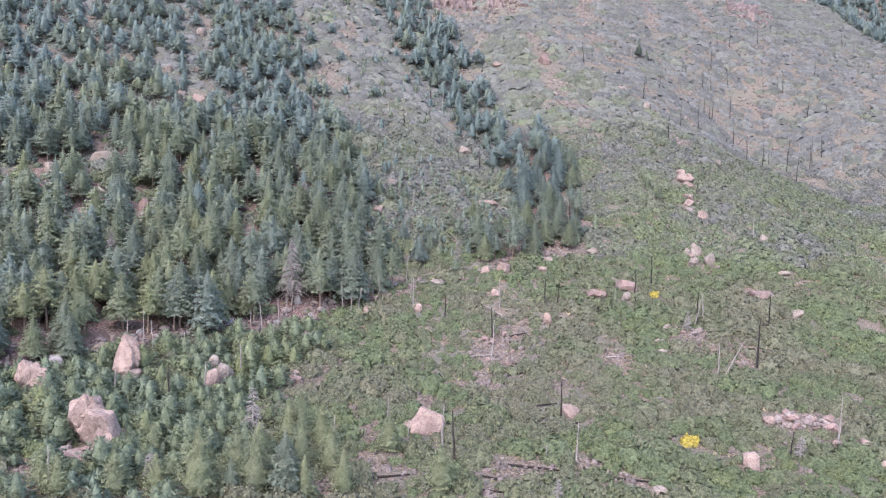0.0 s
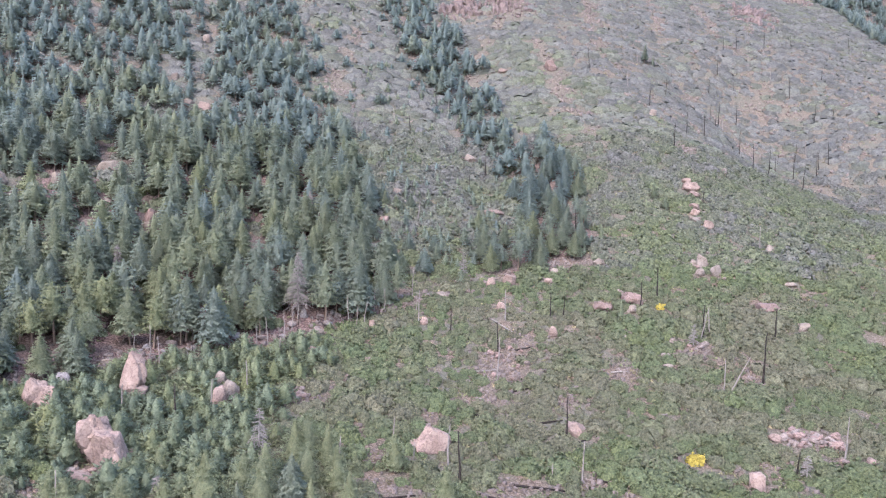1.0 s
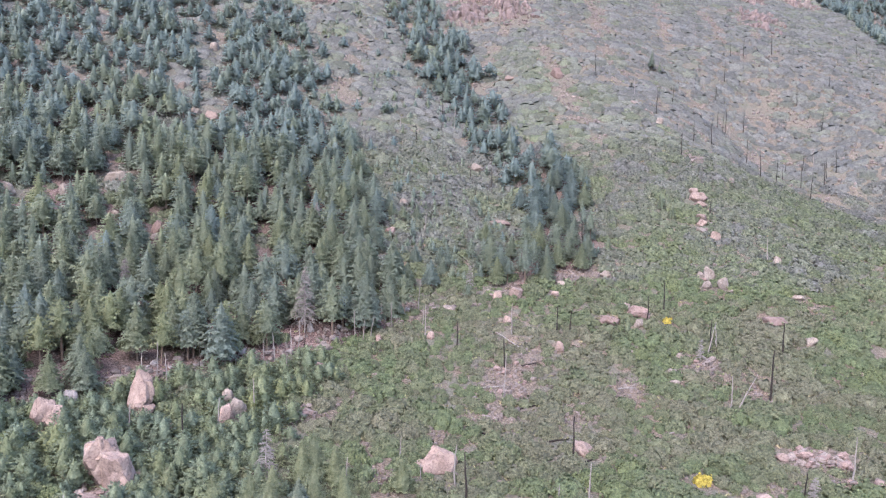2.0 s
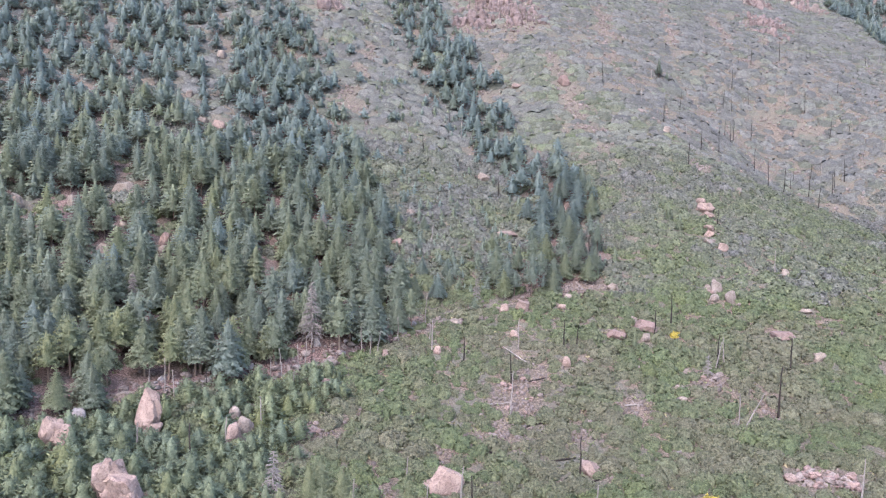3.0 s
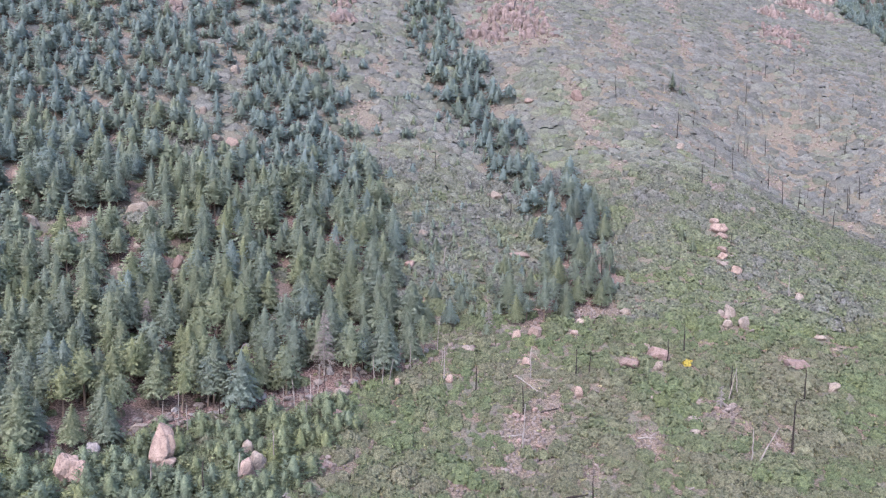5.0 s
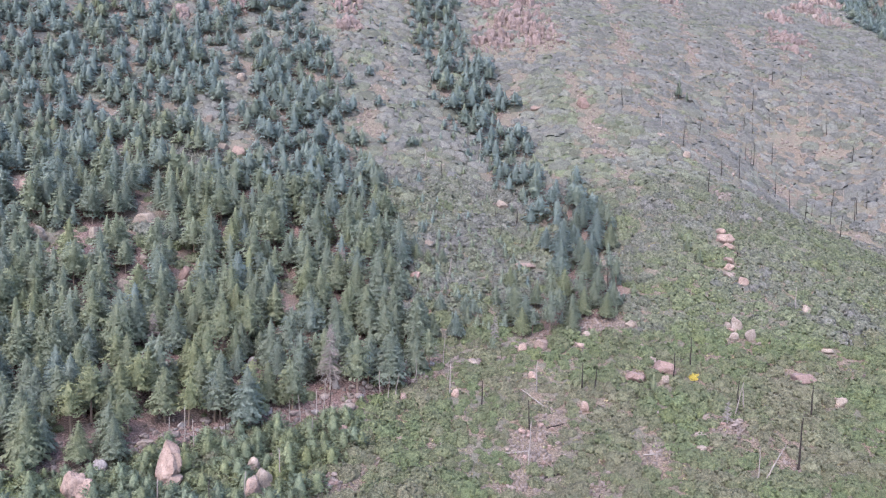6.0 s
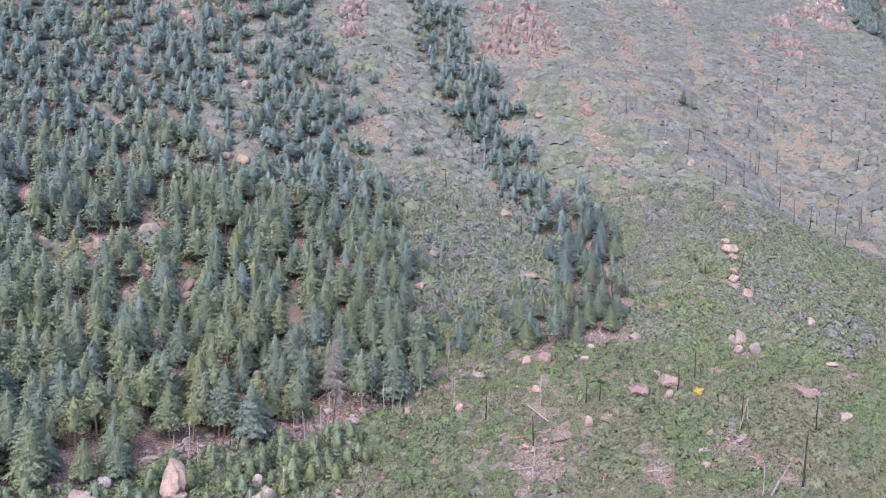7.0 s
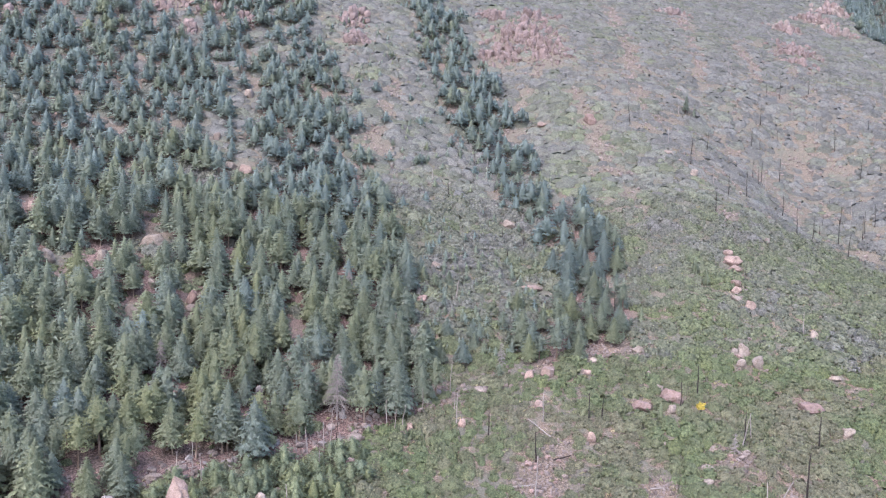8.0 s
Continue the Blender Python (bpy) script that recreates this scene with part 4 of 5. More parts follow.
# single younger conifers in the foreground and on the open slope: x, y, height, tint, girth
YOUNG_TREES = [(-29.3, 101.4, 7.2, 0.65, 0.40), (-23.0, 104.5, 6.0, 0.55, 0.40), (-19.1, 104.1, 6.6, 0.22, 0.33), (-16.6, 103.9, 4.5, 0.85, 0.36), (-20, 121, 6.0, 0.55, 0.40), (-21.5, 119.5, 5.5, 0.75, 0.38),
               (-38.9, 113.3, 3.2, 0.65, 0.5), (-33.8, 100.1, 3.4, 0.9, 0.5), (-25.4, 101.8, 4.0, 0.3, 0.34), (-12, 106.7, 4.4, 0.85, 0.40), (0.5, 109.2, 5.0, 0.75, 0.42), (-16.7, 120.4, 5.0, 0.65, 0.42),
               (-62.9, 142, 9.0, 0.25, 0.26), (-68.2, 140.2, 8.0, 0.5, 0.32), (-44.8, 97.5, 4.0, 0.7, 0.42), (-38.8, 99.3, 4.4, 0.6, 0.42), (-26.5, 109.5, 4.6, 0.6, 0.44), (-14.5, 113, 5.2, 0.7, 0.40),
               (-31.5, 107, 3.6, 0.7, 0.46), (-18.5, 112.5, 5.4, 0.55, 0.38), (-7.0, 120.5, 4.0, 0.7, 0.44), (-24.5, 114, 4.2, 0.8, 0.42), (84, 373, 8.5, 0.2, 0.2), (87, 371, 5.5, 0.2, 0.22), (39, 187, 4.0, 0.5, 0.34),
               (62, 256, 5.0, 0.4, 0.34), (64, 250, 4.5, 0.4, 0.34), (-48, 100, 3.6, 0.75, 0.44), (-35, 103, 3.2, 0.8, 0.46)]


def lone_conifers():
    for i, (x, y, h, t, girth) in enumerate(YOUNG_TREES):
        h *= 1.25 if y < 125 else 1.0
        rng = np.random.default_rng(1200 + i)
        root = new("young_conifer")
        tv, tq = trunk_of(h, 0.13, rng)
        new("trunk", mesh_np("trunk", tv, tq, bark, smooth_faces=True)).parent = root
        cv, cq, cn = (bough_crown(rng, h, h * girth * 1.05, 0.22 if h > 7.5 else 0.05, int(h * 2.3), 18, (0.5, 0.66, 0.82, 0.96), 0.3, 0.95, 0.62, 4, 0.7) if girth < 0.37
                      else tufted_crown(rng, h, h * girth * 1.25, 0.05, int(h * 2.6), 12, 22, 0.135, 0.05, 0.9, 0.55))
        top = new("crown", mesh_np("crown", cv, cq, needle, normals=cn))
        top.parent, top["tint"] = root, min(0.72, 0.9 * t + 0.12)
        put_on(root, x, y)
        tagged(root, "young conifer with a full crown standing among scrub", "conifer tree", group="young conifers in the scrub")


lone_conifers()


# ---- scrub: oak thickets, seedling firs, grass ----
# fallen logs: x, y, length, heading, burnt
LOGS = [(-6.2, 112.0, 5.5, 0.40, 1), (14.2, 118, 8.0, -0.10, 1), (7.1, 114.4, 4.0, -0.35, 1), (7.4, 110, 5.0, 0.0, 1), (27, 115.9, 6.5, -0.05, 1),
        (14, 153, 5.0, 0.5, 1), (6.5, 141, 3.5, -0.9, 1), (18, 141, 5.0, 0.4, 1), (24, 121, 3.0, -0.5, 1), (22, 134, 3.5, 0.6, 1), (12, 181, 8.0, 2.2, 0),
        (16, 170.5, 4.5, 0.5, 1), (8, 160, 5.0, 0.3, 0), (-48, 158.5, 5, 0.2, 0), (-38, 163.5, 5, -0.2, 0), (-56, 154, 4.5, 0.5, 0), (34, 162, 3.5, 0.1, 0), (-30, 170, 4.5, 0.9, 0), (39, 146, 3.0, 0.6, 0)]


def clear_of_rocks(x, y, r, ahead=0.9):
    ok = np.ones(len(x), bool)
    for bx, by, bw, bh, tone in ALL_ROCKS:
        ok &= ~((np.abs(x - bx) < bw * 0.45) & (y > by - 0.4 - ahead * r) & (y < by + bw * 0.7))
    for lx, ly, ln, hd, burnt in LOGS:
        du, dv = (x - lx) * math.cos(hd) + (y - ly) * math.sin(hd), (y - ly) * math.cos(hd) - (x - lx) * math.sin(hd)
        ok &= ~((np.abs(du) < ln * 0.5) & (dv < 0.5 + 0.3 * r) & (dv > -1.5 - 1.0 * r))
    for tx, ty, th, tint, girth in YOUNG_TREES:
        ok &= ~((np.abs(x - tx) < th * girth * 0.8) & (y > ty - th * girth * 0.6 - ahead * r) & (y < ty + 1.5))
    for bx, by, br in ((58.5, 138.5, 3.4), (64.5, 138.5, 2.4), (64.8, 131.6, 1.5)):
        ok &= ((x - bx) ** 2 + (y - by + 0.8) ** 2) > (br + r * 0.4) ** 2
    return ok


def leaf_balls(rng, at, way, size, ruffle, lift):
    """Rounded sprays of leaves, each a rough cap that bulges along its way."""
    n = len(at)
    way = way / np.linalg.norm(way, axis=1, keepdims=True)
    a = np.cross(way, rng.normal(size=(n, 3)))
    a /= np.linalg.norm(a, axis=1, keepdims=True)
    b = np.cross(way, a)
    turn = np.arange(5) * 1.2566
    d = np.stack([way * 0.75] + [a * math.cos(t) + b * math.sin(t) - way * 0.25 for t in turn], 1)
    d[:, 1:] *= rng.uniform(0.55, 1.4, (n, 5, 1))
    v = at[:, None] + d * size[:, None, None]
    f = [(0, 1 + i, 1 + (i + 1) % 5) for i in range(5)]
    nn = d * 0.9 + np.array([0, 0, 1]) * lift + rng.normal(0, ruffle * 0.5, d.shape)
    return v.reshape(-1, 3), (np.array(f)[None] + (np.arange(n) * 6)[:, None, None]).reshape(-1, 3), nn.reshape(-1, 3)


def thicket(rng, lon, lat, count, leaf, low=1.0, ruffle=0.16, lift=0.7, lobed=12, sprays=0, spray=0.34):
    """A scrub oak clump about 3 m across: merging leafy domes with lumps, covered in small leaf sprays that hug them."""
    domes = [(np.array([*rng.normal(0, 0.3, 2), 0.0]), np.array([1, 1, rng.uniform(0.7, 0.9) * low]) * rng.uniform(0.95, 1.25)) for _ in range(2)]
    for i in range(lobed):
        up, round_ = (i + 0.5) / lobed, i * 2.4 + rng.uniform(-0.4, 0.4)
        flat = math.sqrt(1 - up * up)
        domes.append((np.array([math.cos(round_) * flat, math.sin(round_) * flat, up * 0.75 * low]) * rng.uniform(0.85, 1.15), np.full(3, rng.uniform(0.85, 1.3) * 1.35 / math.sqrt(lobed + 3))))
    waves = [(rng.normal(size=3) * f, rng.uniform(0, 6.28), a) for f, a in ((3, 0.07), (4, 0.07), (6, 0.06), (8, 0.06), (12, 0.045), (15, 0.045), (17, 0.045))]

    def shell(d):
        """Where rays from the foot leave the domes."""
        far = np.zeros(len(d))
        for off, size in domes:
            a, b, c = (d / size) ** 2, -2 * d * off / size ** 2, (off / size) ** 2
            a, b, c = a.sum(1), b.sum(1), c.sum() - 1
            under = b * b - 4 * a * c
            far = np.maximum(far, np.where(under > 0, (-b + np.sqrt(np.maximum(under, 0))) / (2 * a), 0))
        return d * (np.maximum(far, 0.3) * (1 + sum(h * np.cos(d @ k + ph) for k, ph, h in waves)))[:, None]

    def facing(d):
        t = np.cross(d, np.array([0.31, 0.17, 0.93]))
        t /= np.linalg.norm(t, axis=1, keepdims=True)
        b = np.cross(d, t)
        p = shell(d)
        nn = np.cross(shell(d + t * 0.05) - p, shell(d + b * 0.05) - p)
        nn /= np.maximum(np.linalg.norm(nn, axis=1, keepdims=True), 1e-6)
        out = d / np.linalg.norm(d, axis=1, keepdims=True)
        nn = nn + out * np.maximum(0.6, 1.0 - 1.2 * (nn * out).sum(1, keepdims=True))
        return p, nn / np.linalg.norm(nn, axis=1, keepdims=True)

    ring = np.concatenate([np.stack([np.cos(np.arange(lon) * 6.2832 / lon + i * 0.3) * math.cos(e), np.sin(np.arange(lon) * 6.2832 / lon + i * 0.3) * math.cos(e), np.full(lon, math.sin(e))], 1)
                           for i, e in enumerate(np.linspace(-0.12, 1.25, lat))] + [np.array([[0.01, 0, 1.0]])])
    p, nn = facing(ring)
    faces = [(i * lon + j, i * lon + (j + 1) % lon, (i + 1) * lon + (j + 1) % lon) for i in range(lat - 1) for j in range(lon)]
    faces += [(i * lon + j, (i + 1) * lon + (j + 1) % lon, (i + 1) * lon + j) for i in range(lat - 1) for j in range(lon)]
    faces += [((lat - 1) * lon + j, (lat - 1) * lon + (j + 1) % lon, lat * lon) for j in range(lon)]
    lift = np.array([0, 0, lift])
    p, faces = p * 0.95, np.array(faces)
    p[:lon, 2] -= 0.4
    nn, side = np.zeros_like(p), np.cross(p[faces[:, 1]] - p[faces[:, 0]], p[faces[:, 2]] - p[faces[:, 0]])
    for corner in range(3):
        np.add.at(nn, faces[:, corner], side)
    nn /= np.maximum(np.linalg.norm(nn, axis=1, keepdims=True), 1e-6)
    heart = (p, faces, nn * 0.8 + lift * 0.7)
    d = rng.normal(size=(count, 3))
    d[:, 2] = np.abs(d[:, 2]) * 1.1 - 0.05
    d /= np.linalg.norm(d, axis=1, keepdims=True)
    p, nn = facing(d)
    lv, lq, ln = leaves(rng, p * rng.uniform(0.96, 1.10, (count, 1)), nn + rng.normal(0, 0.55, nn.shape), leaf * rng.uniform(0.6, 1.4, count), 0.8)
    sn = nn * 0.7 + lift + rng.normal(0, ruffle, nn.shape)
    parts = [heart, (face_out(lv, sn), lq, np.repeat(sn, 3, axis=0))]
    if sprays:
        k = np.arange(sprays) + 0.5
        up, round_ = k / sprays * 0.8 + 0.2, k * 2.39996 + rng.uniform(-0.2, 0.2, sprays)
        flat = np.sqrt(np.maximum(1 - up * up, 0))
        p, nn = facing(np.stack([np.cos(round_) * flat, np.sin(round_) * flat, up], 1))
        parts.append(leaf_balls(rng, p * rng.uniform(0.88, 1.08, (sprays, 1)), nn, spray * rng.uniform(0.7, 1.35, sprays), ruffle, lift))
    v, q, nn = merge(parts)
    return v, q, nn / np.linalg.norm(nn, axis=1, keepdims=True)


# patches of grey, half-dead brush
GREY = [(19, 153, 8), (14, 146, 6), (45, 143, 7), (47, 112, 7), (35, 170, 5), (72, 160, 7), (8, 128, 5)]


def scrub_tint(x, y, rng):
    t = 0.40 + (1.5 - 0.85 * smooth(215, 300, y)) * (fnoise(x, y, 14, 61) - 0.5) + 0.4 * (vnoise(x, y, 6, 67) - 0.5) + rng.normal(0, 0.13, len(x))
    # The fall from y 215 to 330 is haze painted into the tint.
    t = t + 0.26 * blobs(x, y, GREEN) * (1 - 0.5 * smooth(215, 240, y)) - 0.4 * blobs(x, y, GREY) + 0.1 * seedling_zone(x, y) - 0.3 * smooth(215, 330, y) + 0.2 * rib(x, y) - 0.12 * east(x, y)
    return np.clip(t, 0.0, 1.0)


def scrub_chance(x, y):
    open_ground = np.clip(1 - 1.2 * bare(x, y), 0, 1)
    gaps = np.maximum(np.where(fnoise(x, y, 7.5, 71) > 0.28, 1.0, 0.55), rib(x, y)) * (1 - 0.1 * east(x, y))
    under = 1 - 0.85 * np.clip(forest(x, y) * 1.2, 0, 1) * (1 - 0.4 * smooth(240, 330, y))
    strip = 1 - smooth(-5, -1, y - foot(x)) * smooth(10, 5, y - foot(x)) * smooth(-20, -32, x) * 0.65
    return open_ground * gaps * under * strip * (1 - 0.7 * rocky(x, y))


def seedling_zone(x, y):
    """The belt of young blue-green firs below the forest."""
    edge = x - np.interp(y, (96, 106, 118, 130, 150, 165), (-15, -18, -24, -29, -27, -23)) + (fnoise(x, y, 9, 81) - 0.5) * 14
    return smooth(4, -4, edge) * (0.6 + 0.4 * smooth(104, 114, y + (fnoise(x, y, 8, 83) - 0.5) * 12)) * smooth(0, -4, y - foot(x))


def scrub():
    rng = np.random.default_rng(31)
    x, y = scatter(rng, -80, 110, 90, 215, 1.95, lambda a, b: scrub_chance(a, b) * 0.95 * (1 - 0.45 * seedling_zone(a, b)))
    scale = (0.65 + 0.9 * rng.uniform(size=len(x)) ** 2.2) * (0.5 + 1.15 * fnoise(x, y, 9, 91))
    ok = clear_of_rocks(x, y, scale * 1.2) & ~((np.abs(x - 39.0) < 2.6) & (y > 124.5) & (y < 131.5)) & (((x - 49.2) ** 2 + (y - 191.7) ** 2) > 5.0)
    x, y, scale = x[ok], y[ok], scale[ok]
    order = np.argsort(y)
    x, y, scale = x[order], y[order], scale[order]
    n = len(x)
    turn, k, tint = rng.uniform(0, 6.28, n), rng.integers(0, 8, n), scrub_tint(x, y, rng)
    near = []
    for i in range(8):
        tv, tq, tn = thicket(np.random.default_rng(400 + i), 14, 5, 160, 0.10, 1.15, 0.3, 0.45, 9, 130, 0.155)
        near.append(mesh_np("scrub_oak", tv, tq, scrub_leaf, normals=tn))
    for i in range(300):
        ob = put_on(new("scrub_oak", near[k[i]]), x[i], y[i], turn[i], scale[i], 0.1, 0.7)
        ob["tint"] = float(tint[i])
        tone = "grey-green" if tint[i] < 0.3 else ("green" if tint[i] < 0.6 else "bright yellow-green")
        tagged(ob, tone + " scrub oak clump with small dense leaves", "shrub", group="scrub oaks on the slope")
    for name, pick, size in (("scrub_thicket", (np.arange(n) >= 300) & (y < 160), (10, 4, 20, 0.12, 1.15, 0.3, 0.45, 7, 54, 0.195)), ("scrub_belt", (np.arange(n) >= 300) & (y >= 160), (9, 3, 6, 0.16, 1.1, 0.3, 0.45, 6, 36, 0.23))):
        mid = [thicket(np.random.default_rng(430 + i), *size) for i in range(8)]
        v, q, t, nn = plant(mid, x[pick], y[pick], scale[pick], turn[pick], k[pick], tint[pick], 0.1, 0.7)
        tagged(new(name, mesh_np(name, v, q, scrub_leaf_far, tint=t, normals=nn)), "thicket of grey-green scrub oak covering the lower slope", "scrub", kind="stuff")

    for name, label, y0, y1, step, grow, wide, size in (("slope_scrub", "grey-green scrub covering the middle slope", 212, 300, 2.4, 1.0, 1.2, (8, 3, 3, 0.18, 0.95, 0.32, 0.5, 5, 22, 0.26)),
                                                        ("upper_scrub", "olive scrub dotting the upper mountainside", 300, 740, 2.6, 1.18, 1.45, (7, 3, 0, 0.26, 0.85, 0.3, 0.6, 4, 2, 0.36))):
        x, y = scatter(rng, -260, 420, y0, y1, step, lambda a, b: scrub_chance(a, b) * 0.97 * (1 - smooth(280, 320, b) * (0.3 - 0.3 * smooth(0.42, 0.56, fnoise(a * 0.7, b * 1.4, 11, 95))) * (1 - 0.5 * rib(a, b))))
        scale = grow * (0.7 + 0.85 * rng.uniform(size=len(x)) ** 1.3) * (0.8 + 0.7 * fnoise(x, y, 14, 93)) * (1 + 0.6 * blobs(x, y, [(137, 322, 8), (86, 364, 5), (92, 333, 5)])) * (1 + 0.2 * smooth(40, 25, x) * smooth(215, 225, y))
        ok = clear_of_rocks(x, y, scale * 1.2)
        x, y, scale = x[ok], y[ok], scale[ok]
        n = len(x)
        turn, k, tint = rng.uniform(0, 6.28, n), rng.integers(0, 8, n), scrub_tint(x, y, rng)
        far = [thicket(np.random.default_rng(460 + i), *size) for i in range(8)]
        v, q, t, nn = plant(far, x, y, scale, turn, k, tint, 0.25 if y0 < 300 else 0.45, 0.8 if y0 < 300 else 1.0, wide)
        tagged(new(name, mesh_np(name, v, q, scrub_leaf_hazed, tint=t, normals=nn)), label, "scrub", kind="stuff")


def seedlings():
    rng = np.random.default_rng(41)
    x, y = scatter(rng, -85, -5, 94, 178, 1.75, lambda a, b: seedling_zone(a, b) * 0.86 * (1 - 0.9 * bare(a, b)))
    scale = 0.55 + 1.5 * rng.uniform(size=len(x)) ** 2.0
    ok = clear_of_rocks(x, y, scale * 0.8, 2.4)
    x, y, scale = x[ok], y[ok], scale[ok]
    order = np.argsort(y + 0.3 * x)
    x, y, scale = x[order], y[order], scale[order]
    n = len(x)
    turn, k = rng.uniform(0, 6.28, n), rng.integers(0, 6, n)
    tint = np.clip(0.42 + 0.9 * (fnoise(x, y, 12, 97) - 0.5) + rng.normal(0, 0.15, n), 0, 1)
    shapes = [bough_crown(np.random.default_rng(500 + i), 2.2, 1.85, 0.02, 8, 11, (0.72,), 0.0, 0.78, 0.5, 1, 0.9) for i in range(6)]
    near = [mesh_np("fir_sapling", sv, sq, young_needle, normals=sn) for sv, sq, sn in shapes]
    for i in range(min(300, n)):
        ob = put_on(new("fir_sapling", near[k[i]]), x[i], y[i], turn[i], scale[i], 0.05)
        ob["tint"] = float(tint[i])
        tagged(ob, "blue-green fir sapling growing densely among others", "sapling", group="fir saplings below the forest")
    v, q, t, nn = plant(shapes, x[300:], y[300:], scale[300:], turn[300:], k[300:], tint[300:], 0.05)
    tagged(new("sapling_thicket", mesh_np("sapling_thicket", v, q, young_needle_far, tint=t, normals=nn)), "dense thicket of blue-green fir saplings below the forest", "saplings", kind="stuff")


def grass():
    rng = np.random.default_rng(51)
    x, y = scatter(rng, -220, 280, 92, 520, 2.2, lambda a, b: 0.8 * (1 - 0.7 * smooth(215, 300, b)) * np.clip(1 - 0.7 * bare(a, b), 0, 1) * (1 - 0.8 * np.clip(forest(a, b), 0, 1)))
    n = len(x)
    tufts = []
    for i in range(4):
        r = np.random.default_rng(560 + i)
        p = np.stack([r.normal(0, 0.35, 6), r.normal(0, 0.35, 6), np.full(6, 0.14)], 1)
        tufts.append(leaves(r, p, np.stack([r.normal(0, 1, 6), r.normal(0, 1, 6), np.full(6, 0.6)], 1), r.uniform(0.2, 0.38, 6), 0.5))
    v, q, t, nn = plant(tufts, x, y, rng.uniform(0.7, 1.5, n), rng.uniform(0, 6.28, n), rng.integers(0, 4, n), np.clip(0.5 + 0.8 * (fnoise(x, y, 9, 99) - 0.5) + rng.normal(0, 0.2, n), 0, 1))
    tagged(new("dry_grass", mesh_np("dry_grass", v, q, dry_grass, tint=t, normals=nn)), "dry straw-coloured grass tufts between the shrubs", "grass", kind="stuff")


scrub()
seedlings()
grass()

for x, y, s in ((39.4, 129.4, 1.1), (49.2, 192.8, 0.85)):
    tv, tq, tn = thicket(np.random.default_rng(640), 14, 5, 160, 0.10, 1.2, 0.3, 0.5, 8, 90, 0.19)
    ob = put_on(new("yellow_shrub", mesh_np("yellow_shrub", tv, tq, yellow_leaf, normals=tn)), x, y, 0.4, s)
    ob["tint"] = 0.5
    tagged(ob, "small shrub in bright yellow autumn leaf", "shrub", group="yellow shrubs")


# ---- standing dead trees and fallen logs ----
def snag(x, y, h, lean=0.0, burnt=False, seed=0, thick=1.0):
    rng = np.random.default_rng(2000 + seed)
    root = new("dead_snag")
    wood = charred_wood if burnt else silver_wood
    z = np.linspace(-0.3, h, 7)
    bend = np.cumsum(rng.normal(0, 0.01 * h, 7))
    tv, tq = tube(np.stack([bend - bend[0], np.zeros(7), z], 1), thick * (0.085 + 0.010 * h) * np.linspace(1.2, 0.45, 7), 7)
    new("trunk", mesh_np("trunk", tv, tq, wood, smooth_faces=True)).parent = root
    for i in range(int(rng.integers(2, 6))):
        zz, t, ln = h * rng.uniform(0.35, 0.95), rng.uniform(0, 6.28), rng.uniform(0.3, 0.9)
        bv, bq = tube([(0, 0, zz), (math.cos(t) * ln * 0.6, math.sin(t) * ln * 0.6, zz + 0.05), (math.cos(t) * ln, math.sin(t) * ln, zz + rng.uniform(-0.2, 0.3))], [0.035, 0.025, 0.01], 4)
        new("branch_stub", mesh_np("branch_stub", bv, bq, wood)).parent = root
    root.matrix_basis = Matrix.LocRotScale((x, y, float(land(x, y))), Euler((rng.normal(0, 0.03), radians(lean) + rng.normal(0, 0.015), 0)), None)
    return tagged(root, "charred black standing dead tree trunk" if burnt else "bare silver-grey standing dead tree trunk", "dead tree", group="dead snags on the burnt slope")


def dead_conifer(x, y, h, seed):
    rng = np.random.default_rng(2300 + seed)
    root = new("dead_conifer")
    tv, tq = trunk_of(h, 0.15, rng)
    new("trunk", mesh_np("trunk", tv, tq, twig_grey, smooth_faces=True)).parent = root
    twigs = []
    for i in range(int(h * 18)):
        f = rng.uniform(0.12, 0.98)
        t, ln, zz = rng.uniform(0, 6.28), 0.3 * h * (1 - f) ** 0.8 * rng.uniform(0.5, 1.1) + 0.15, h * f
        c, s = math.cos(t), math.sin(t)
        twigs.append(tube([(0, 0, zz), (c * ln * 0.55, s * ln * 0.55, zz - 0.04 * ln), (c * ln, s * ln, zz - 0.3 * ln)], [0.06, 0.05, 0.025], 3))
        for g in (0.5, 0.75):
            d = rng.uniform(-0.9, 0.9)
            twigs.append(tube([(c * ln * g, s * ln * g, zz - 0.1 * ln), (c * ln * g + math.cos(t + d) * 0.3, s * ln * g + math.sin(t + d) * 0.3, zz - 0.2 * ln)], [0.055, 0.03], 3))
    v, q = merge(twigs)
    new("crown", mesh_np("crown", v, q, twig_grey)).parent = root
    put_on(root, x, y)
    return tagged(root, "dead grey conifer with bare drooping branches", "dead tree", group="dead conifers")


SNAGS = [(61, 160, 10.0, 1, 1), (52, 155, 6.8, 3, 0), (53.2, 155, 8.0, 24, 0), (9.8, 154.5, 9.2, -1, 0), (20, 135, 7.0, 1, 1), (20.4, 121, 6.2, 0, 0), (0.8, 124, 6.4, 1, 0),
         (-4.4, 124, 3.2, 1, 0), (-8, 132, 3.4, 2, 0), (2.6, 118, 7.6, -2, 1), (54, 126, 4.0, 1, 1), (64, 132, 7.2, 2, 0), (55, 179, 7.4, 1, 1), (70, 178, 7.6, 1, 1), (49, 196, 8.0, 0, 1),
         (23, 185, 6.2, 0, 1), (1, 177, 5.4, 0, 1), (13, 184, 7.0, 1, 0)]
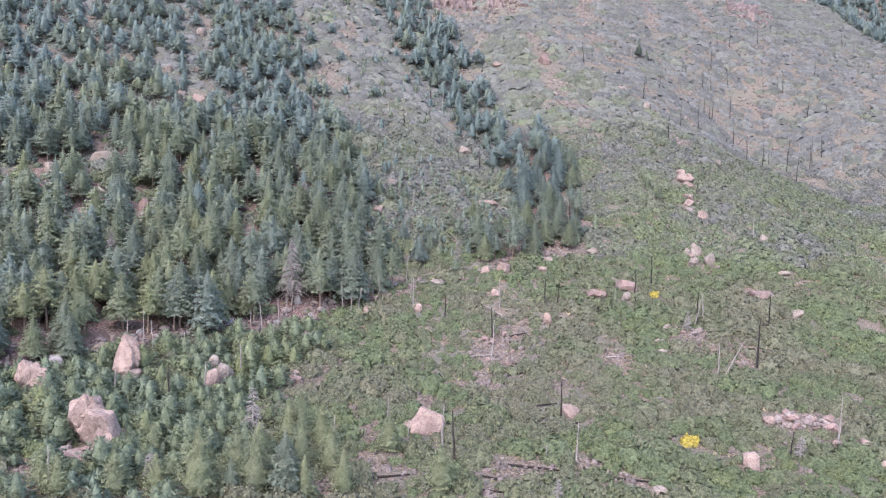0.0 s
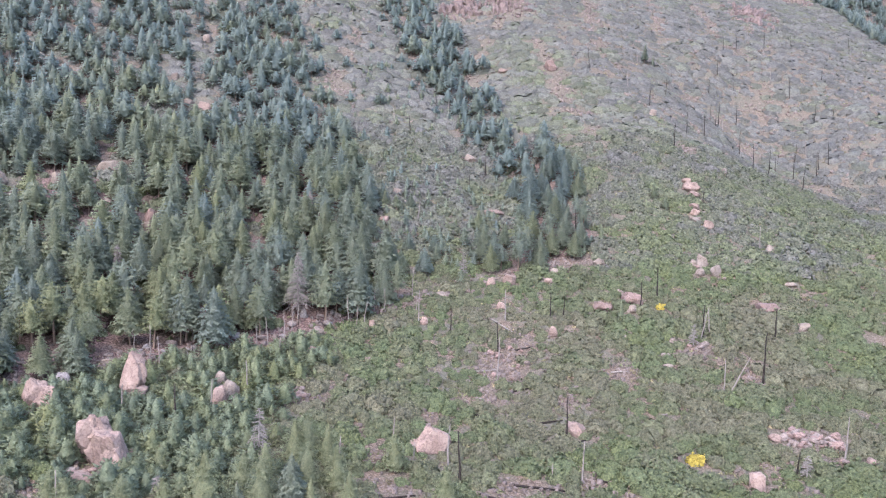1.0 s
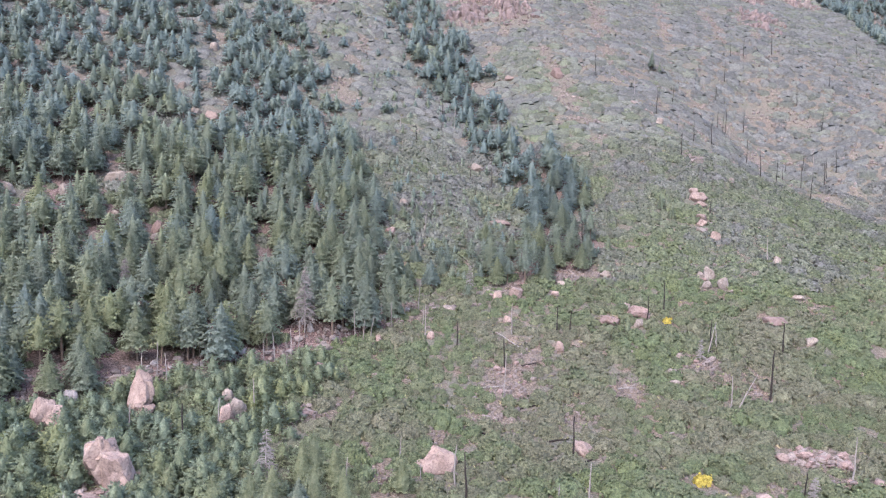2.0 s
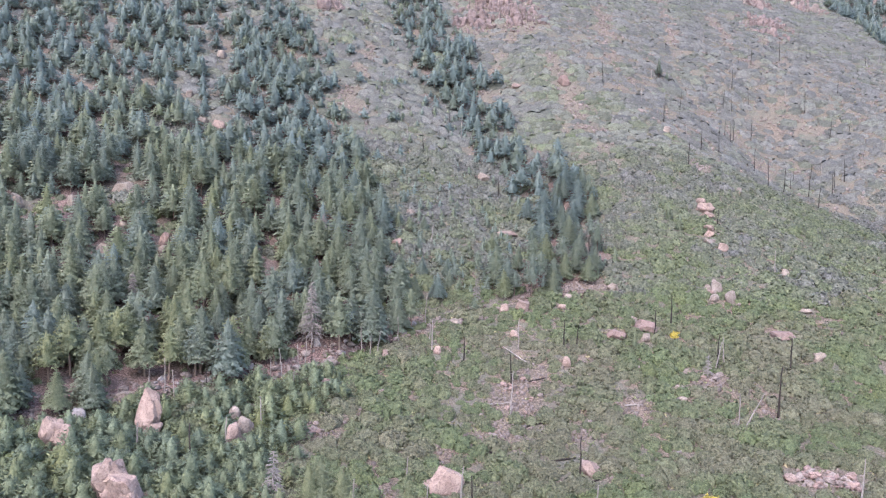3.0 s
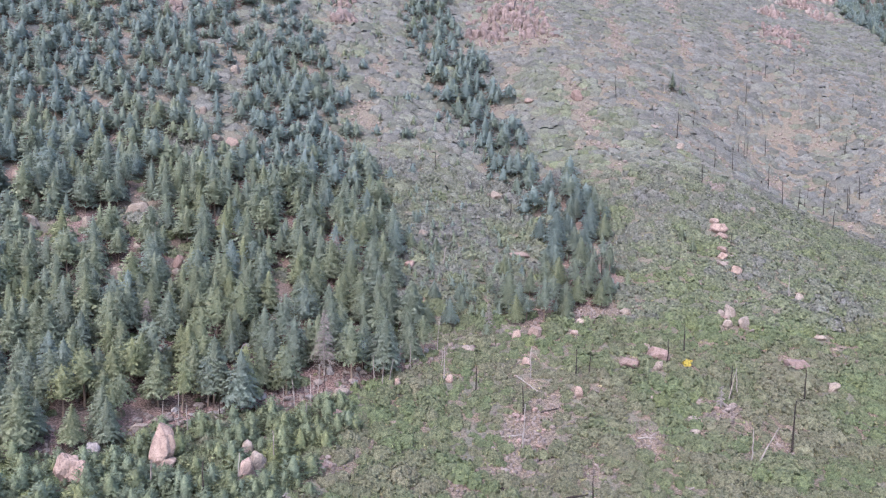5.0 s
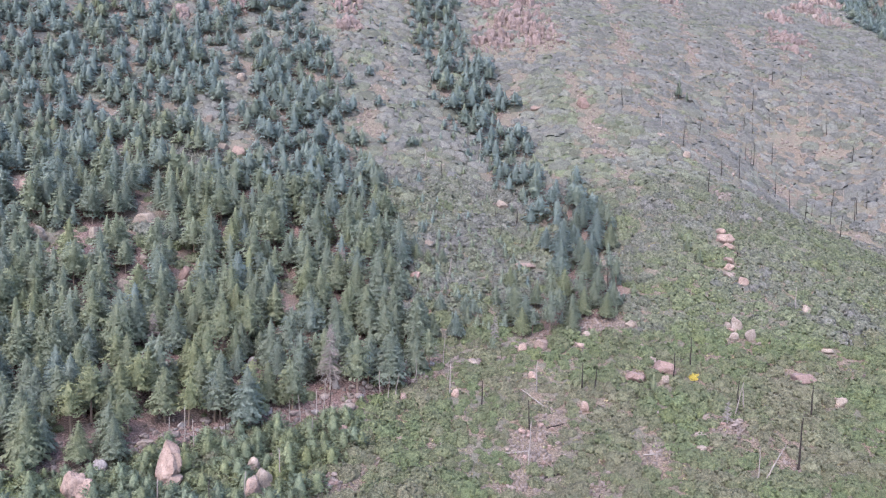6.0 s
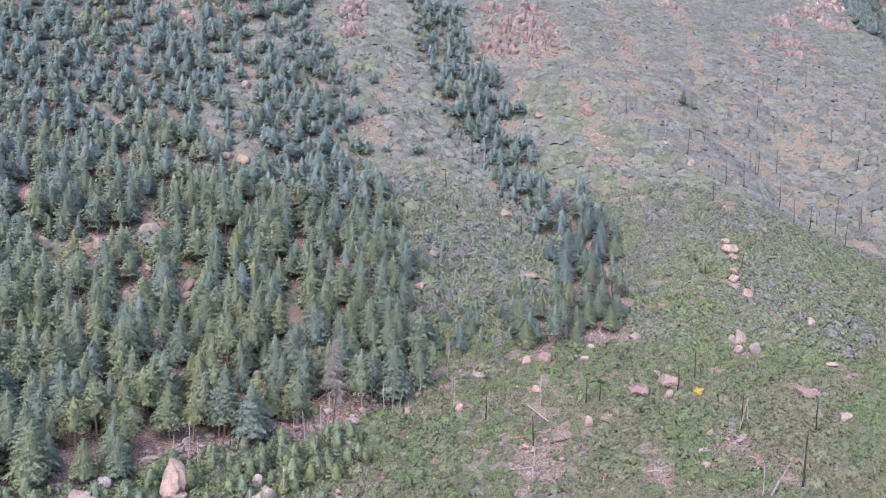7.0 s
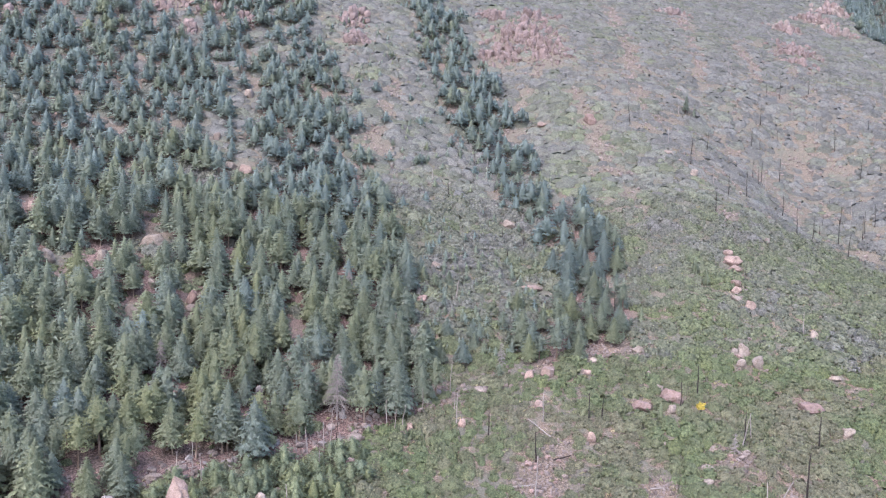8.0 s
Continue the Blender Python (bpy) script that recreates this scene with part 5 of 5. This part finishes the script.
SNAGS_MORE = [(10.6, 168, 6.5, 0, 1), (-6, 180, 7.0, 3, 0), (16, 121, 2.6, 2, 0), (-15, 119, 5.2, 1, 0), (-34, 143, 6.2, 0, 0), (-38, 135, 5.6, 1, 0), (-42, 129, 6.6, 0, 1),
              (-46, 98, 5.4, 0, 0), (76, 253, 5.0, 0, 1), (84, 227, 6.2, 1, 0), (35, 230, 9.0, 0, 1), (26, 186, 5.0, 1, 1), (57, 181, 6.0, -4, 0), (54.2, 178, 6.5, 10, 0), (44, 190, 7.0, 0, 1),
              (-51, 131, 5.0, 0, 0), (-31, 157, 5.0, 0, 0)]
SNAGS_FAR = [(121, 290, 9, 0, 1), (131, 303, 9, 0, 1), (77, 292, 8, 0, 1), (106, 311, 9, 0, 1), (86, 310, 8, 0, 1), (57, 354, 9, 0, 1), (76, 327, 10, 0, 1), (117, 377, 9, 0, 1), (150, 413, 9, 0, 1),
             (133, 402, 9, 0, 1), (133, 306, 9, 0, 1), (105, 294, 10, 0, 1), (112, 298, 9, 0, 1), (144, 364, 9, 0, 1), (114, 340, 10, 0, 1), (105, 334, 9, 0, 1), (94, 315, 9, 0, 1), (70, 339, 8, 0, 0), (146, 343, 9, 0, 1)]
for i, (x, y, h, lean, burnt) in enumerate(SNAGS + SNAGS_MORE + SNAGS_FAR):
    snag(x, y, h, lean, burnt == 1, i, (1.1 if burnt else 0.9) if y < 240 else 0.85)
srng = np.random.default_rng(61)
for i in range(42):
    x, y = srng.uniform(80, 205), srng.uniform(300, 430)
    if float(east(x, y)) > 0.5 or x > 165:
        snag(x, y, srng.uniform(4, 9), srng.normal(0, 2.5), srng.uniform() < 0.55, 100 + i, 0.75)
for i in range(22):
    x = srng.uniform(-62, -6)
    snag(x, float(foot(x)) + srng.uniform(-5, 5), srng.uniform(3.5, 7.5), srng.normal(0, 2), srng.uniform() < 0.3, 160 + i, 0.75)
for i in range(9):
    x, y = srng.uniform(-30, 12), srng.uniform(235, 330)
    snag(x, y, srng.uniform(4, 8), srng.normal(0, 3), srng.uniform() < 0.6, 140 + i, 1.2)
for i, (x, y, h) in enumerate([(-26.5, 119.0, 8.6), (-31.5, 178, 14.5), (-73.5, 187, 8.5), (-26, 223, 7.0), (52, 175.5, 4.5), (-36, 103.5, 4.0), (15.5, 105, 4.5), (-23, 214, 7.0), (-38, 232, 8.0), (4, 205, 6.0), (55, 125, 4.2), (-60, 176, 6.5)]):
    dead_conifer(x, y, h, i)


def log(x, y, length, heading, seed, burnt=False):
    rng = np.random.default_rng(2600 + seed)
    s = np.linspace(-0.5, 0.5, 7) * length
    px, py = x + s * math.cos(heading), y + s * math.sin(heading)
    pz = np.linspace(float(land(px[0], py[0])), float(land(px[-1], py[-1])), 7)
    pz = np.maximum(pz, land(px, py)) + 0.16 + rng.normal(0, 0.015, 7)
    v, q = tube(np.stack([px - x, py - y, pz - pz[3]], 1), np.linspace(0.2, 0.1, 7), 8)
    ob = new("fallen_log", mesh_np("fallen_log", v, q, charred_wood if burnt else silver_wood, smooth_faces=True))
    ob.location = (x, y, pz[3])
    return tagged(ob, "fallen charred log lying on the soil" if burnt else "fallen grey log lying on the soil", "log", group="fallen logs")


for i, (x, y, ln, hd, burnt) in enumerate(LOGS):
    log(x, y, ln, hd, i, burnt == 1)
